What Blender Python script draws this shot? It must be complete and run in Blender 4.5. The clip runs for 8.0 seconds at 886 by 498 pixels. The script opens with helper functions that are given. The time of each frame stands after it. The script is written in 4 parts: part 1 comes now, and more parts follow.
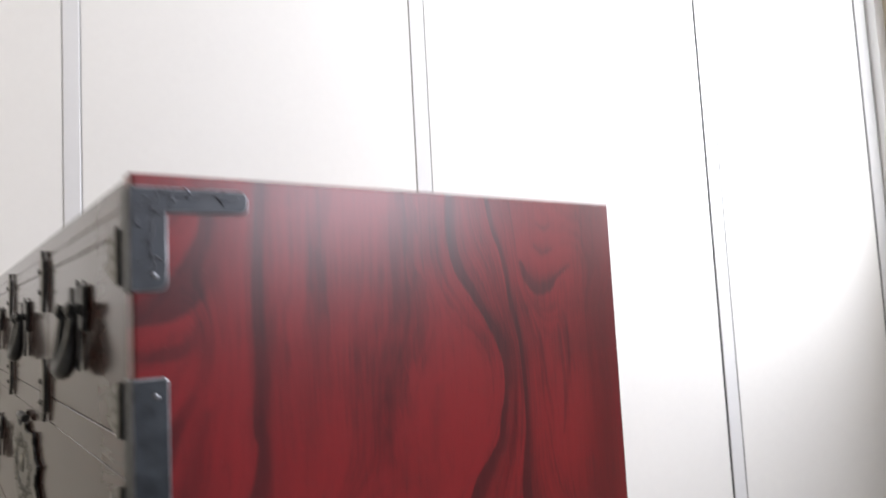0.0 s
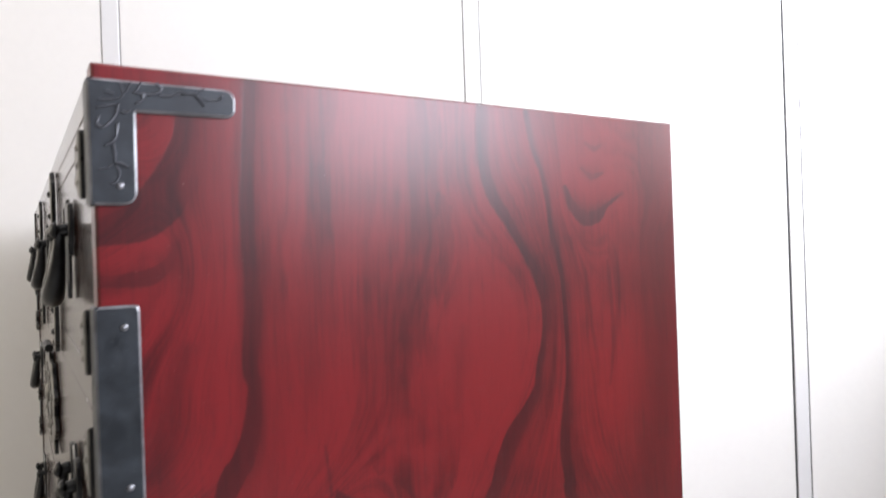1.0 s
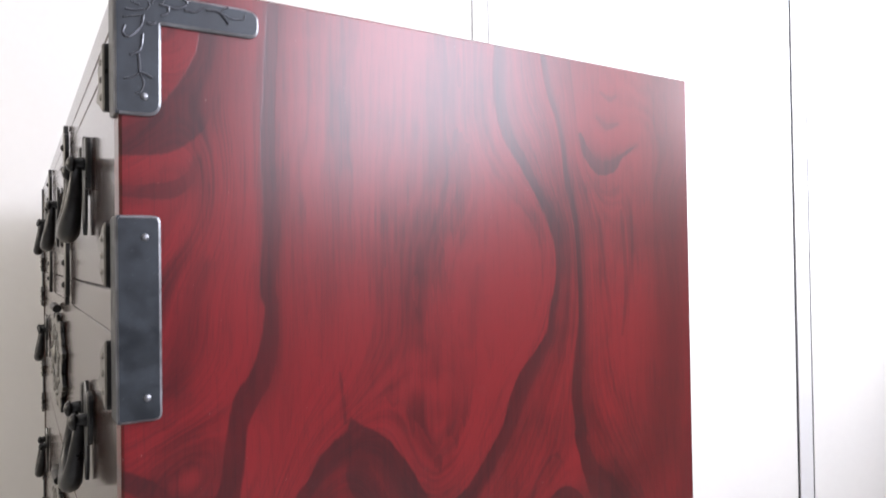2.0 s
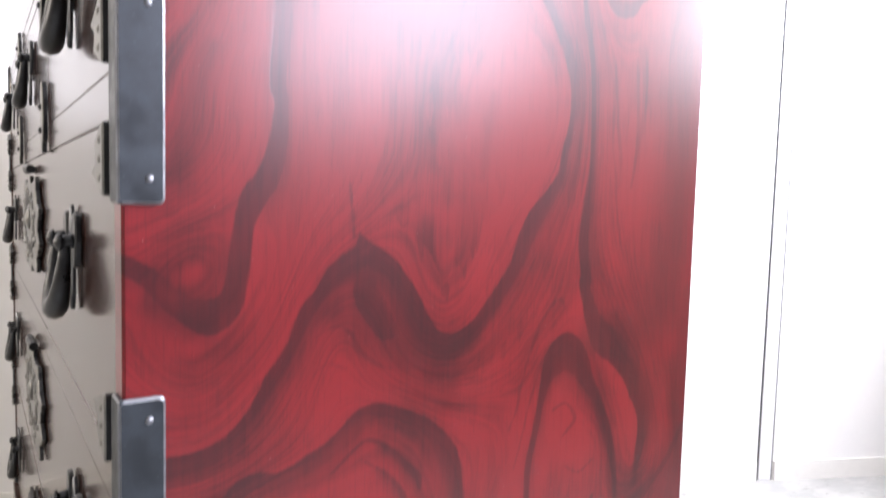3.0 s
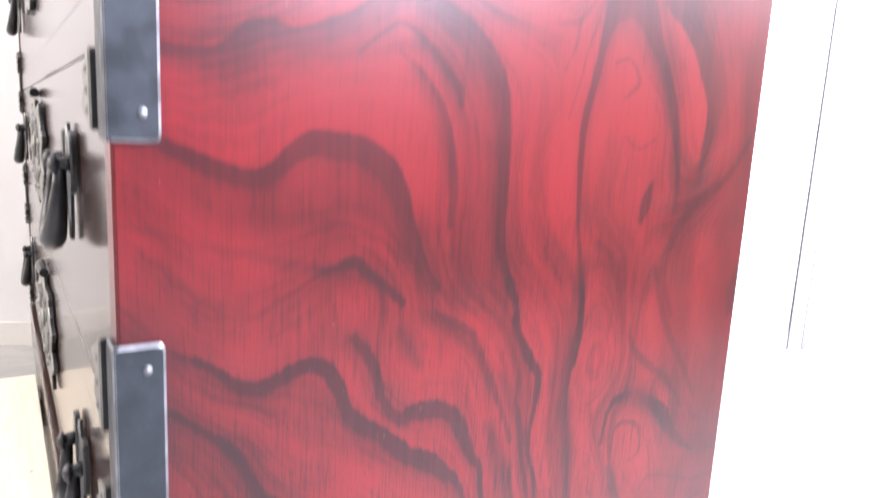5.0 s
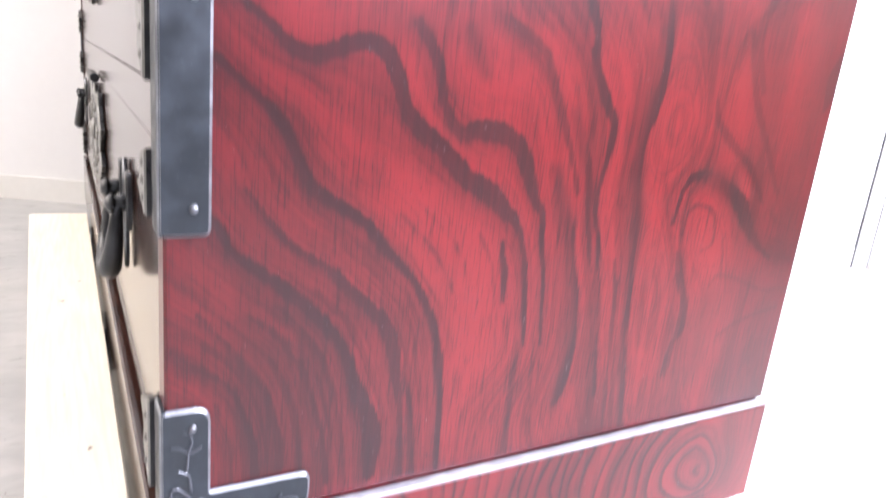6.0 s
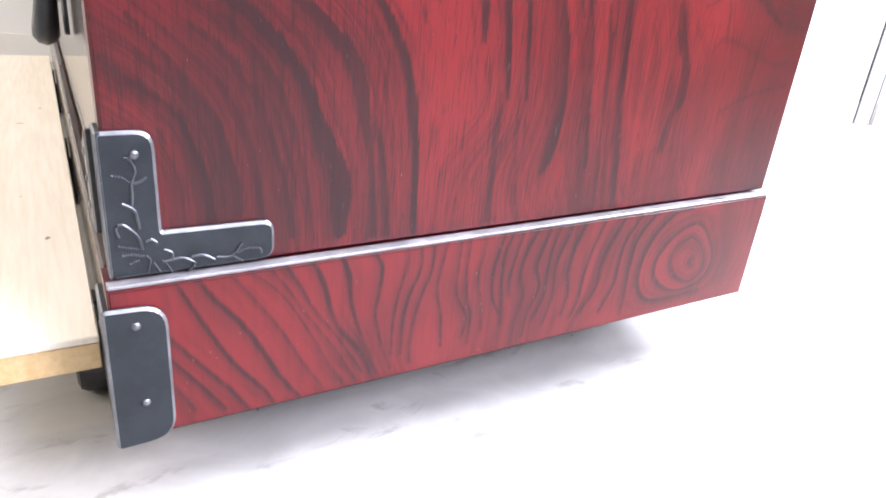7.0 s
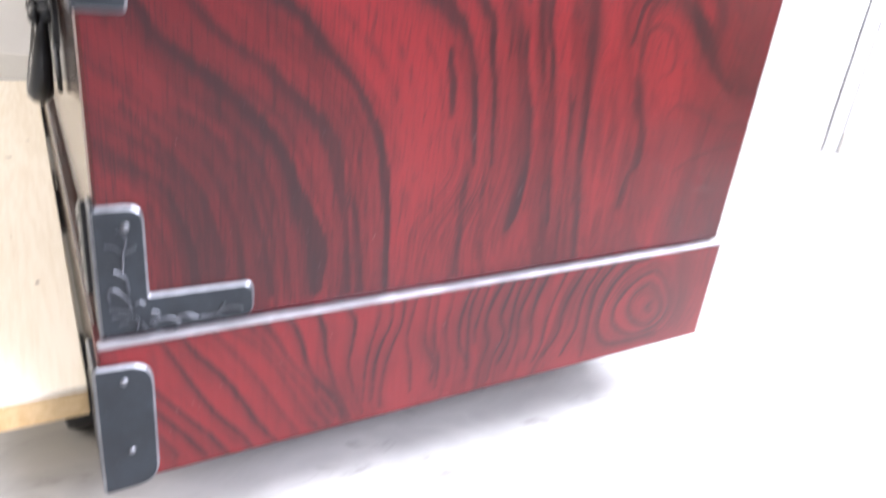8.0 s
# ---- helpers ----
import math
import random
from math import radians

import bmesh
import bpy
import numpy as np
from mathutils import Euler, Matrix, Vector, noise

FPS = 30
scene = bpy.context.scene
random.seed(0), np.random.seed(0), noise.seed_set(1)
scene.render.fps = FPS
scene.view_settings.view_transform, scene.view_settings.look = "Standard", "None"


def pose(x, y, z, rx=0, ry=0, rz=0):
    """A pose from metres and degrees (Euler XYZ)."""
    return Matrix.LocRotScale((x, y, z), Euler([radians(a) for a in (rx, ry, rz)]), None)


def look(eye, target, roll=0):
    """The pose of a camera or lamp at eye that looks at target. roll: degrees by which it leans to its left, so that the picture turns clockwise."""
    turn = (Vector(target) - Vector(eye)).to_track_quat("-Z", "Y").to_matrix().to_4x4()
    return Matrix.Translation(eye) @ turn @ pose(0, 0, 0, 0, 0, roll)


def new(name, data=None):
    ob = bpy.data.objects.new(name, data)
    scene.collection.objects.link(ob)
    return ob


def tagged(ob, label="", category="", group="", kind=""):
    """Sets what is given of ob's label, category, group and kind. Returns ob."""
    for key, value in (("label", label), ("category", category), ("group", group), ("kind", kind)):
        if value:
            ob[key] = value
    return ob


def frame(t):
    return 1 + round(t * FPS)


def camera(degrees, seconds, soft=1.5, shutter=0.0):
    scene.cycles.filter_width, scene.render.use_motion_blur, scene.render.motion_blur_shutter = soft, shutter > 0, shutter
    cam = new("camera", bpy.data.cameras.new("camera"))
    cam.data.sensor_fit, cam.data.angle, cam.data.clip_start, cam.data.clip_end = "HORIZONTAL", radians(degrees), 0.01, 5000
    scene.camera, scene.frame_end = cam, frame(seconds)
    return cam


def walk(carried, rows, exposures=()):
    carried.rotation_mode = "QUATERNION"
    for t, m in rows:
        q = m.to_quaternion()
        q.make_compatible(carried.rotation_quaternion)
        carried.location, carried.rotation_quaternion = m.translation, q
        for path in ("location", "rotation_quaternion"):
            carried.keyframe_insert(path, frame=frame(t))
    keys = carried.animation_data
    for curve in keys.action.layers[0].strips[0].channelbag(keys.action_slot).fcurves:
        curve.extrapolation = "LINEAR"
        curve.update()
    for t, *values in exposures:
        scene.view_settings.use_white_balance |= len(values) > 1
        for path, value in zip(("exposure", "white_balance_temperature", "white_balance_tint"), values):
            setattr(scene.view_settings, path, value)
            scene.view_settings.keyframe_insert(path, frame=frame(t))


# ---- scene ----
cam = camera(66.11, 8.0, soft=1.7, shutter=0.55)
PATH = [
    (0, (-0.0983, -0.4455, 0.7824), (1.1035, 1.1454, 0.9391), -3.06),
    (0.1, (-0.0760, -0.4269, 0.7699), (1.1176, 1.1721, 0.9061), -3.71),
    (0.2, (-0.0616, -0.4113, 0.7755), (1.1192, 1.2017, 0.8389), -4.06),
    (0.3, (-0.0422, -0.4066, 0.7870), (1.0965, 1.2372, 0.8196), -4.51),
    (0.4, (-0.0459, -0.3910, 0.7765), (1.1027, 1.2455, 0.8286), -3.45),
    (0.5, (-0.0415, -0.3853, 0.7811), (1.0437, 1.2940, 0.7329), -1.98),
    (0.6, (-0.0483, -0.3720, 0.7654), (1.0504, 1.2976, 0.6918), 1.75),
    (0.7, (-0.0440, -0.3716, 0.7598), (1.0393, 1.3071, 0.6684), 1.37),
    (0.8, (-0.0418, -0.3802, 0.7641), (1.0160, 1.3145, 0.6689), 0.08),
    (0.9, (-0.0456, -0.3688, 0.7585), (1.0763, 1.2869, 0.7487), 0.79),
    (1, (-0.0353, -0.3934, 0.7698), (1.0280, 1.3005, 0.7717), -1.89),
    (1.2, (-0.0294, -0.3960, 0.7590), (1.0215, 1.3050, 0.8048), -0.90),
    (2.3, (-0.0490, -0.3781, 0.7094), (1.0256, 1.3087, 0.7024), -0.97),
    (2.5, (-0.0446, -0.3704, 0.6975), (1.0360, 1.3090, 0.5887), -1.72),
    (3, (-0.0584, -0.3580, 0.6439), (1.0747, 1.2839, 0.5020), 1.56),
    (3.5, (-0.0610, -0.3487, 0.6072), (1.0497, 1.2950, 0.3526), 1.54),
    (4, (-0.0565, -0.3428, 0.5642), (1.0267, 1.3107, 0.2595), 0.61),
    (4.2, (-0.0521, -0.3393, 0.5562), (1.0232, 1.3087, 0.1983), 1.48),
    (5.3, (-0.0376, -0.3117, 0.3992), (1.0225, 1.3491, 0.0561), 3.96),
    (5.5, (-0.0420, -0.3149, 0.3754), (0.9745, 1.3615, -0.0202), 5.35),
    (6, (-0.0358, -0.3062, 0.3157), (0.9255, 1.3677, -0.2077), 5.94),
    (6.5, (-0.0257, -0.3071, 0.2686), (0.9045, 1.3402, -0.3804), 4.80),
    (7, (-0.0157, -0.3072, 0.2280), (0.9344, 1.2583, -0.5759), 5.61),
    (7.5, (-0.0165, -0.3062, 0.2248), (0.9351, 1.2550, -0.5857), 6.13),
    (7.6, (-0.0166, -0.3067, 0.2260), (0.9363, 1.2542, -0.5835), 6.15),
    (7.7, (-0.0169, -0.3089, 0.2313), (0.9415, 1.2508, -0.5739), 6.23),
    (7.8, (-0.0173, -0.3118, 0.2387), (0.9487, 1.2461, -0.5606), 6.35),
    (7.9, (-0.0176, -0.3145, 0.2452), (0.9551, 1.2418, -0.5489), 6.46),
    (8, (-0.0188, -0.3228, 0.2657), (0.9752, 1.2287, -0.5120), 6.78),
    (8.1, (-0.0201, -0.3319, 0.2882), (0.9973, 1.2142, -0.4715), 7.14),
]
EXPOSURES = [(0.0, -0.75, 6800, 8), (0.6, -0.78, 6800, 8), (1.0, -0.38, 6700, 9), (2.5, -0.08, 6550, 11), (3.0, 0.4, 6450, 12), (3.5, 0.75, 6350, 13), (4.2, 0.95, 6300, 14), (5.5, 1.4, 6200, 15), (6.5, 1.10, 6250, 14), (7.2, 0.90, 6350, 12), (8.0, 0.90, 6350, 12)]
walk(cam, [(t, look(eye, target, roll)) for t, eye, target, roll in PATH], EXPOSURES)

# ---- sky, sun and window light ----
FLOOR_Z = -0.055
CEILING_Z = 2.44
WALL_TURN = radians(25)
WALL_N = Vector((math.sin(WALL_TURN), math.cos(WALL_TURN), 0))
WALL_T = Vector((math.cos(WALL_TURN), -math.sin(WALL_TURN), 0))
WALL_FOOT = Vector((1.5925, 0.5822, 0))
CORNER = 0.600


def room(s, k, z):
    """A place in the room: s along the panelled wall, k away from it, z up."""
    p = WALL_FOOT + s * WALL_T - k * WALL_N
    return Vector((p.x, p.y, z))


# unseen windows, one near the corner and a wide one in the east wall, a third added in the west wall: from k0 to k1, z0
# to z1
# unseen, placed by the glare at the side panel's rear corner
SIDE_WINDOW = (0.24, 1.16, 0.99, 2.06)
WINDOW = (1.75, 3.00, 0.98, 2.10)
# added unseen opening that brightens the plank and drawer fronts
WEST_FILL_WINDOW = (0.45, 1.75, 0.88, 2.08)
S0, K1 = -4.0, 6.4

world = bpy.data.worlds.new("sky")
scene.world = world
world.use_nodes = True
wn = world.node_tree.nodes
sky = wn.new("ShaderNodeTexSky")
sky.sky_type = "NISHITA"
sky.sun_disc = False
sky.sun_elevation = radians(50)
sky.sun_rotation = radians(22)
wn["Background"].inputs["Strength"].default_value = 0.12
world.node_tree.links.new(sky.outputs["Color"], wn["Background"].inputs["Color"])

sun = new("sun", bpy.data.lights.new("sun", "SUN"))
sun.data.energy = 1.0
sun.data.angle = radians(12)
sun.data.color = (1.0, 0.97, 0.92)
sun.matrix_world = look((0, 0, 8), Vector((0, 0, 8)) - WALL_N - 1.2 * Vector((0, 0, 1)))


def opening_light(name, opening, s, inward, energy, colour):
    """The sky's light in an opening of the east or west wall."""
    k0, k1, z0, z1 = opening
    lamp = new(name, bpy.data.lights.new(name, "AREA"))
    lamp.data.shape = "RECTANGLE"
    lamp.data.size, lamp.data.size_y = k1 - k0 - 0.1, z1 - z0 - 0.1
    lamp.data.energy, lamp.data.color = energy, colour
    at = room(s, (k0 + k1) / 2, (z0 + z1) / 2)
    lamp.matrix_world = look(at, at + inward)


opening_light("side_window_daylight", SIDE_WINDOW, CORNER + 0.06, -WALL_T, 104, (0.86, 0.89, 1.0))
opening_light("window_daylight", WINDOW, CORNER + 0.06, -WALL_T, 106, (0.84, 0.84, 1.0))
# fill light through the added west opening
opening_light("west_daylight", WEST_FILL_WINDOW, S0 - 0.06, WALL_T, 44, (1.0, 0.90, 0.77))


# ---- materials ----
def material(name):
    m = bpy.data.materials.new(name)
    m.use_nodes = True
    return m, m.node_tree.nodes, m.node_tree.links, m.node_tree.nodes["Principled BSDF"]


def node(nodes, kind, **values):
    n = nodes.new(kind)
    for key, value in values.items():
        n.inputs[key].default_value = value
    return n


def maths(m, op, a, b=None, c=None):
    n = m.node_tree.nodes.new("ShaderNodeMath")
    n.operation = op
    for i, v in enumerate((a, b, c)):
        if v is None:
            continue
        if isinstance(v, (int, float)):
            n.inputs[i].default_value = v
        else:
            m.node_tree.links.new(v, n.inputs[i])
    return n.outputs[0]


def mixed(m, factor, a, b, blend="MIX"):
    n = m.node_tree.nodes.new("ShaderNodeMix")
    n.data_type = "RGBA"
    n.blend_type = blend
    for i, v in ((0, factor), (6, a), (7, b)):
        if isinstance(v, (int, float, tuple)):
            n.inputs[i].default_value = v
        else:
            m.node_tree.links.new(v, n.inputs[i])
    return n.outputs[2]


def noise_of(m, scale, detail=4.0, stretch=(1, 1, 1), rough=0.55, distort=0.0, space="Object"):
    nodes, links = m.node_tree.nodes, m.node_tree.links
    co = nodes.new("ShaderNodeTexCoord")
    mp = nodes.new("ShaderNodeMapping")
    mp.inputs["Scale"].default_value = stretch
    links.new(co.outputs[space], mp.inputs["Vector"])
    n = node(nodes, "ShaderNodeTexNoise", Scale=scale, Detail=detail, Roughness=rough, Distortion=distort)
    links.new(mp.outputs[0], n.inputs["Vector"])
    return n.outputs["Fac"]


def ramped(m, value, lo, hi, to_lo=0.0, to_hi=1.0):
    n = m.node_tree.nodes.new("ShaderNodeMapRange")
    n.interpolation_type = "SMOOTHSTEP"
    n.inputs[1].default_value, n.inputs[2].default_value = lo, hi
    n.inputs[3].default_value, n.inputs[4].default_value = to_lo, to_hi
    m.node_tree.links.new(value, n.inputs[0])
    return n.outputs[0]


def bumped(m, bsdf, height, strength, distance, also=()):
    b = node(m.node_tree.nodes, "ShaderNodeBump", Strength=strength, Distance=distance)
    m.node_tree.links.new(height, b.inputs["Height"])
    m.node_tree.links.new(b.outputs[0], bsdf.inputs["Normal"])
    for name in also:
        m.node_tree.links.new(b.outputs[0], bsdf.inputs[name])


RED = (0.150, 0.0074, 0.0102, 1)
RED_DEEP = (0.050, 0.0024, 0.0042, 1)
VEIN = (0.0120, 0.0024, 0.0040, 1)
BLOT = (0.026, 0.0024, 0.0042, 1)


def figured_lacquer():
    """Red-stained lacquered wood with bold figure; its growth rings, flow and veins come with the board as attributes."""
    m, nodes, links, bsdf = material("figured_red_lacquer")

    def attribute(name):
        n = nodes.new("ShaderNodeAttribute")
        n.attribute_name = name
        return n.outputs["Fac"]

    ring, flow, slope = attribute("ring"), attribute("flow"), attribute("slope")
    inside, ink, wash, dark_patch = attribute("inside"), attribute("ink"), attribute("wash"), attribute("dark_patch")
    co = nodes.new("ShaderNodeTexCoord")
    xyz = nodes.new("ShaderNodeSeparateXYZ")
    links.new(co.outputs["Object"], xyz.inputs[0])

    def along_grain(across, along, detail, rough=0.6):
        """Noise drawn out along the growth rings."""
        v = nodes.new("ShaderNodeCombineXYZ")
        links.new(maths(m, "MULTIPLY", flow, across), v.inputs[0])
        links.new(maths(m, "MULTIPLY", xyz.outputs[0], along), v.inputs[1])
        links.new(maths(m, "MULTIPLY", xyz.outputs[2], along * 0.55), v.inputs[2])
        n = node(nodes, "ShaderNodeTexNoise", Scale=1.0, Detail=detail, Roughness=rough)
        links.new(v.outputs[0], n.inputs["Vector"])
        return n.outputs["Fac"]

    broad = along_grain(6.0, 9.0, 3)
    strands = along_grain(24.0, 14.0, 4)
    hairs = along_grain(85.0, 26.0, 3, 0.65)
    dashes = along_grain(150.0, 34.0, 2, 0.5)
    upright = noise_of(m, 42, 4, (6, 6, 0.30), 0.6)
    streaks = noise_of(m, 12, 4, (4, 4, 0.35), 0.55, 0.3)
    wiggle = noise_of(m, 60, 2, (1.6, 1.6, 0.35), 0.5)
    pores = noise_of(m, 260, 2, (4.2, 4.2, 0.34), 0.55)
    flecks = noise_of(m, 180, 2, (3.0, 3.0, 0.5), 0.55)
    cloud = noise_of(m, 7, 4)
    calm = maths(m, "SUBTRACT", 1.0, slope)
    rag = attribute("rag")
    needles = noise_of(m, 150, 3, (6.5, 6.5, 0.22), 0.6)

    def weighed(value, lo, hi, amount, where=None):
        out = ramped(m, value, lo, hi, 0, amount)
        return maths(m, "MULTIPLY", out, where) if where is not None else out

    year = maths(m, "MULTIPLY_ADD", wiggle, 0.22, maths(m, "MULTIPLY_ADD", broad, 0.35, ring))
    fine = maths(m, "POWER", maths(m, "FRACT", maths(m, "MULTIPLY", year, 5.3)), 2.5)
    wide = maths(m, "POWER", maths(m, "FRACT", maths(m, "MULTIPLY", year, 1.7)), 2.0)
    tone = maths(m, "ADD", weighed(broad, 0.36, 0.70, 0.32, slope), weighed(strands, 0.38, 0.70, 0.20, slope))
    tone = maths(m, "ADD", tone, weighed(hairs, 0.46, 0.66, 0.12, maths(m, "MULTIPLY", slope, rag)))
    tone = maths(m, "ADD", tone, weighed(needles, 0.44, 0.64, 0.26, rag))
    tone = maths(m, "ADD", tone, weighed(upright, 0.42, 0.72, 0.10))
    tone = maths(m, "ADD", tone, weighed(upright, 0.42, 0.72, 0.14, calm))
    tone = maths(m, "ADD", tone, weighed(streaks, 0.38, 0.70, 0.13, calm))
    tone = maths(m, "ADD", tone, weighed(cloud, 0.40, 0.70, 0.40))
    thread = maths(m, "FRACT", maths(m, "MULTIPLY", maths(m, "MULTIPLY_ADD", wiggle, 0.05, maths(m, "MULTIPLY_ADD", broad, 0.16, flow)), 24.0))
    thread = maths(m, "MULTIPLY", maths(m, "POWER", maths(m, "PINGPONG", thread, 0.62), 1.6), maths(m, "SUBTRACT", 0.50, maths(m, "MULTIPLY", rag, 0.41)))
    tone = maths(m, "ADD", tone, maths(m, "MULTIPLY", thread, ramped(m, cloud, 0.36, 0.62, 0.35, 1.1)))
    tone = maths(m, "ADD", tone, maths(m, "MULTIPLY", maths(m, "MULTIPLY_ADD", wide, 0.20, maths(m, "MULTIPLY", fine, 0.18)), maths(m, "MULTIPLY", slope, maths(m, "MULTIPLY_ADD", rag, 0.6, 0.4))))
    col = mixed(m, ramped(m, tone, 0.12, 1.1), RED, RED_DEEP)
    fray = maths(m, "MULTIPLY_ADD", maths(m, "SUBTRACT", upright, 0.5), 5.0, maths(m, "MULTIPLY", maths(m, "SUBTRACT", strands, 0.5), 2.5))
    fray = maths(m, "MULTIPLY", maths(m, "MULTIPLY_ADD", maths(m, "SUBTRACT", pores, 0.5), 2.6, fray), maths(m, "MULTIPLY_ADD", rag, 0.9, 0.1))
    edge = maths(m, "ADD", inside, fray)
    streaked = maths(m, "MULTIPLY_ADD", maths(m, "SUBTRACT", upright, 0.5), 0.45, 0.86)
    core = maths(m, "MULTIPLY", maths(m, "MULTIPLY", ramped(m, edge, -1.1, 1.0), ink), streaked)
    trail = maths(m, "MULTIPLY", maths(m, "MULTIPLY", wash, 0.6), maths(m, "MULTIPLY_ADD", upright, 1.2, 0.3))
    blot = maths(m, "MULTIPLY", dark_patch, maths(m, "MULTIPLY_ADD", streaks, 0.9, 0.5))
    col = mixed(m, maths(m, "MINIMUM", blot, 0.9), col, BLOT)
    dark = maths(m, "MAXIMUM", core, trail)
    col = mixed(m, maths(m, "MINIMUM", dark, 1.0), col, VEIN)
    col = mixed(m, weighed(pores, 0.60, 0.72, 0.62, rag), col, (0.016, 0.0030, 0.0045, 1))
    col = mixed(m, weighed(needles, 0.56, 0.67, 0.52, rag), col, (0.015, 0.0030, 0.0045, 1))
    col = mixed(m, weighed(dashes, 0.54, 0.70, 0.34, maths(m, "MULTIPLY", slope, rag)), col, (0.012, 0.0025, 0.0040, 1))
    # silvery glints along the veins, painted in as pale flecks
    col = mixed(m, ramped(m, maths(m, "MULTIPLY", flecks, core), 0.55, 0.66, 0, 0.34), col, (0.16, 0.13, 0.14, 1))
    dust = noise_of(m, 420, 2, (1.6, 1.6, 0.7), 0.5)
    col = mixed(m, ramped(m, dust, 0.745, 0.79, 0, 0.45), col, (0.30, 0.22, 0.22, 1))
    links.new(col, bsdf.inputs["Base Color"])
    links.new(ramped(m, cloud, 0.3, 0.7, 0.42, 0.5), bsdf.inputs["Roughness"])
    bsdf.inputs["Specular IOR Level"].default_value = 0.05
    bsdf.inputs["Coat Weight"].default_value = 1.0
    bsdf.inputs["Coat IOR"].default_value = 1.44
    bsdf.inputs["Coat Roughness"].default_value = 0.29
    groove = maths(m, "MULTIPLY_ADD", dark, -0.5, maths(m, "MULTIPLY", pores, -0.35))
    bumped(m, bsdf, groove, 0.12, 0.0006, ("Coat Normal",))
    return m


def front_lacquer():
    """The same red lacquer on the drawer fronts, polished."""
    m, nodes, links, bsdf = material("polished_red_lacquer")
    fibre = noise_of(m, 40, 5, (6, 0.5, 7), 0.6)
    wave = noise_of(m, 5, 3, (1, 0.35, 2.5), 0.5, 1.2)
    line = maths(m, "POWER", maths(m, "FRACT", maths(m, "MULTIPLY", wave, 9.0)), 3.0)
    tone = maths(m, "MULTIPLY_ADD", line, 0.6, maths(m, "MULTIPLY", fibre, 0.6))
    col = mixed(m, ramped(m, tone, 0.1, 1.0), (0.034, 0.010, 0.006, 1), (0.016, 0.006, 0.004, 1))
    links.new(col, bsdf.inputs["Base Color"])
    bsdf.inputs["Roughness"].default_value = 0.3
    bsdf.inputs["Specular IOR Level"].default_value = 0.05
    bsdf.inputs["Coat Weight"].default_value = 0.87
    bsdf.inputs["Coat Roughness"].default_value = 0.12
    bumped(m, bsdf, fibre, 0.04, 0.0004, ("Coat Normal",))
    return m


def iron(name, colour, rough, metal, wear):
    m, nodes, links, bsdf = material(name)
    grime = noise_of(m, 55, 6, (1, 1, 1), 0.65)
    fine = noise_of(m, 420, 3)
    col = mixed(m, ramped(m, grime, 0.35, 0.75), colour, tuple(c * 1.8 for c in colour[:3]) + (1,))
    col = mixed(m, ramped(m, fine, 0.62, 0.75, 0, wear), col, (0.32, 0.33, 0.35, 1))
    links.new(col, bsdf.inputs["Base Color"])
    bsdf.inputs["Metallic"].default_value = metal
    links.new(ramped(m, grime, 0.3, 0.7, rough - 0.08, rough + 0.1), bsdf.inputs["Roughness"])
    bumped(m, bsdf, maths(m, "MULTIPLY_ADD", fine, 0.3, grime), 0.12, 0.0006)
    return m


def painted(name, colour, rough, grain_scale, contrast, relief=0.05):
    m, nodes, links, bsdf = material(name)
    big = noise_of(m, 1.7, 4)
    small = noise_of(m, grain_scale, 4)
    tone = maths(m, "MULTIPLY_ADD", small, 0.4, maths(m, "MULTIPLY", big, 0.6))
    darker = tuple(c * (1 - contrast) for c in colour[:3]) + (1,)
    links.new(mixed(m, ramped(m, tone, 0.3, 0.7), darker, colour), bsdf.inputs["Base Color"])
    bsdf.inputs["Roughness"].default_value = rough
    bumped(m, bsdf, small, relief, 0.001)
    return m


def floor_sheet():
    m, nodes, links, bsdf = material("pale_grey_floor_sheet")
    big = noise_of(m, 2.5, 5)
    smudge = noise_of(m, 14, 5, (1, 1.6, 1), 0.6, 0.6)
    scratch = noise_of(m, 38, 2, (0.25, 6, 1), 0.5, 0.3)
    speck = noise_of(m, 150, 1)
    smear = noise_of(m, 22, 4, (1, 2.2, 1), 0.6, 0.8)
    tone = maths(m, "MULTIPLY_ADD", smudge, 0.55, maths(m, "MULTIPLY", big, 0.45))
    col = mixed(m, ramped(m, tone, 0.36, 0.66), (0.32, 0.32, 0.305, 1), (0.45, 0.445, 0.425, 1))
    col = mixed(m, ramped(m, scratch, 0.66, 0.74, 0, 0.18), col, (0.40, 0.38, 0.35, 1))
    col = mixed(m, ramped(m, smear, 0.58, 0.74, 0, 0.45), col, (0.13, 0.12, 0.10, 1))
    col = mixed(m, ramped(m, speck, 0.77, 0.81, 0, 0.75), col, (0.14, 0.13, 0.12, 1))
    links.new(col, bsdf.inputs["Base Color"])
    links.new(ramped(m, smudge, 0.3, 0.7, 0.38, 0.52), bsdf.inputs["Roughness"])
    bumped(m, bsdf, smudge, 0.05, 0.001)
    return m


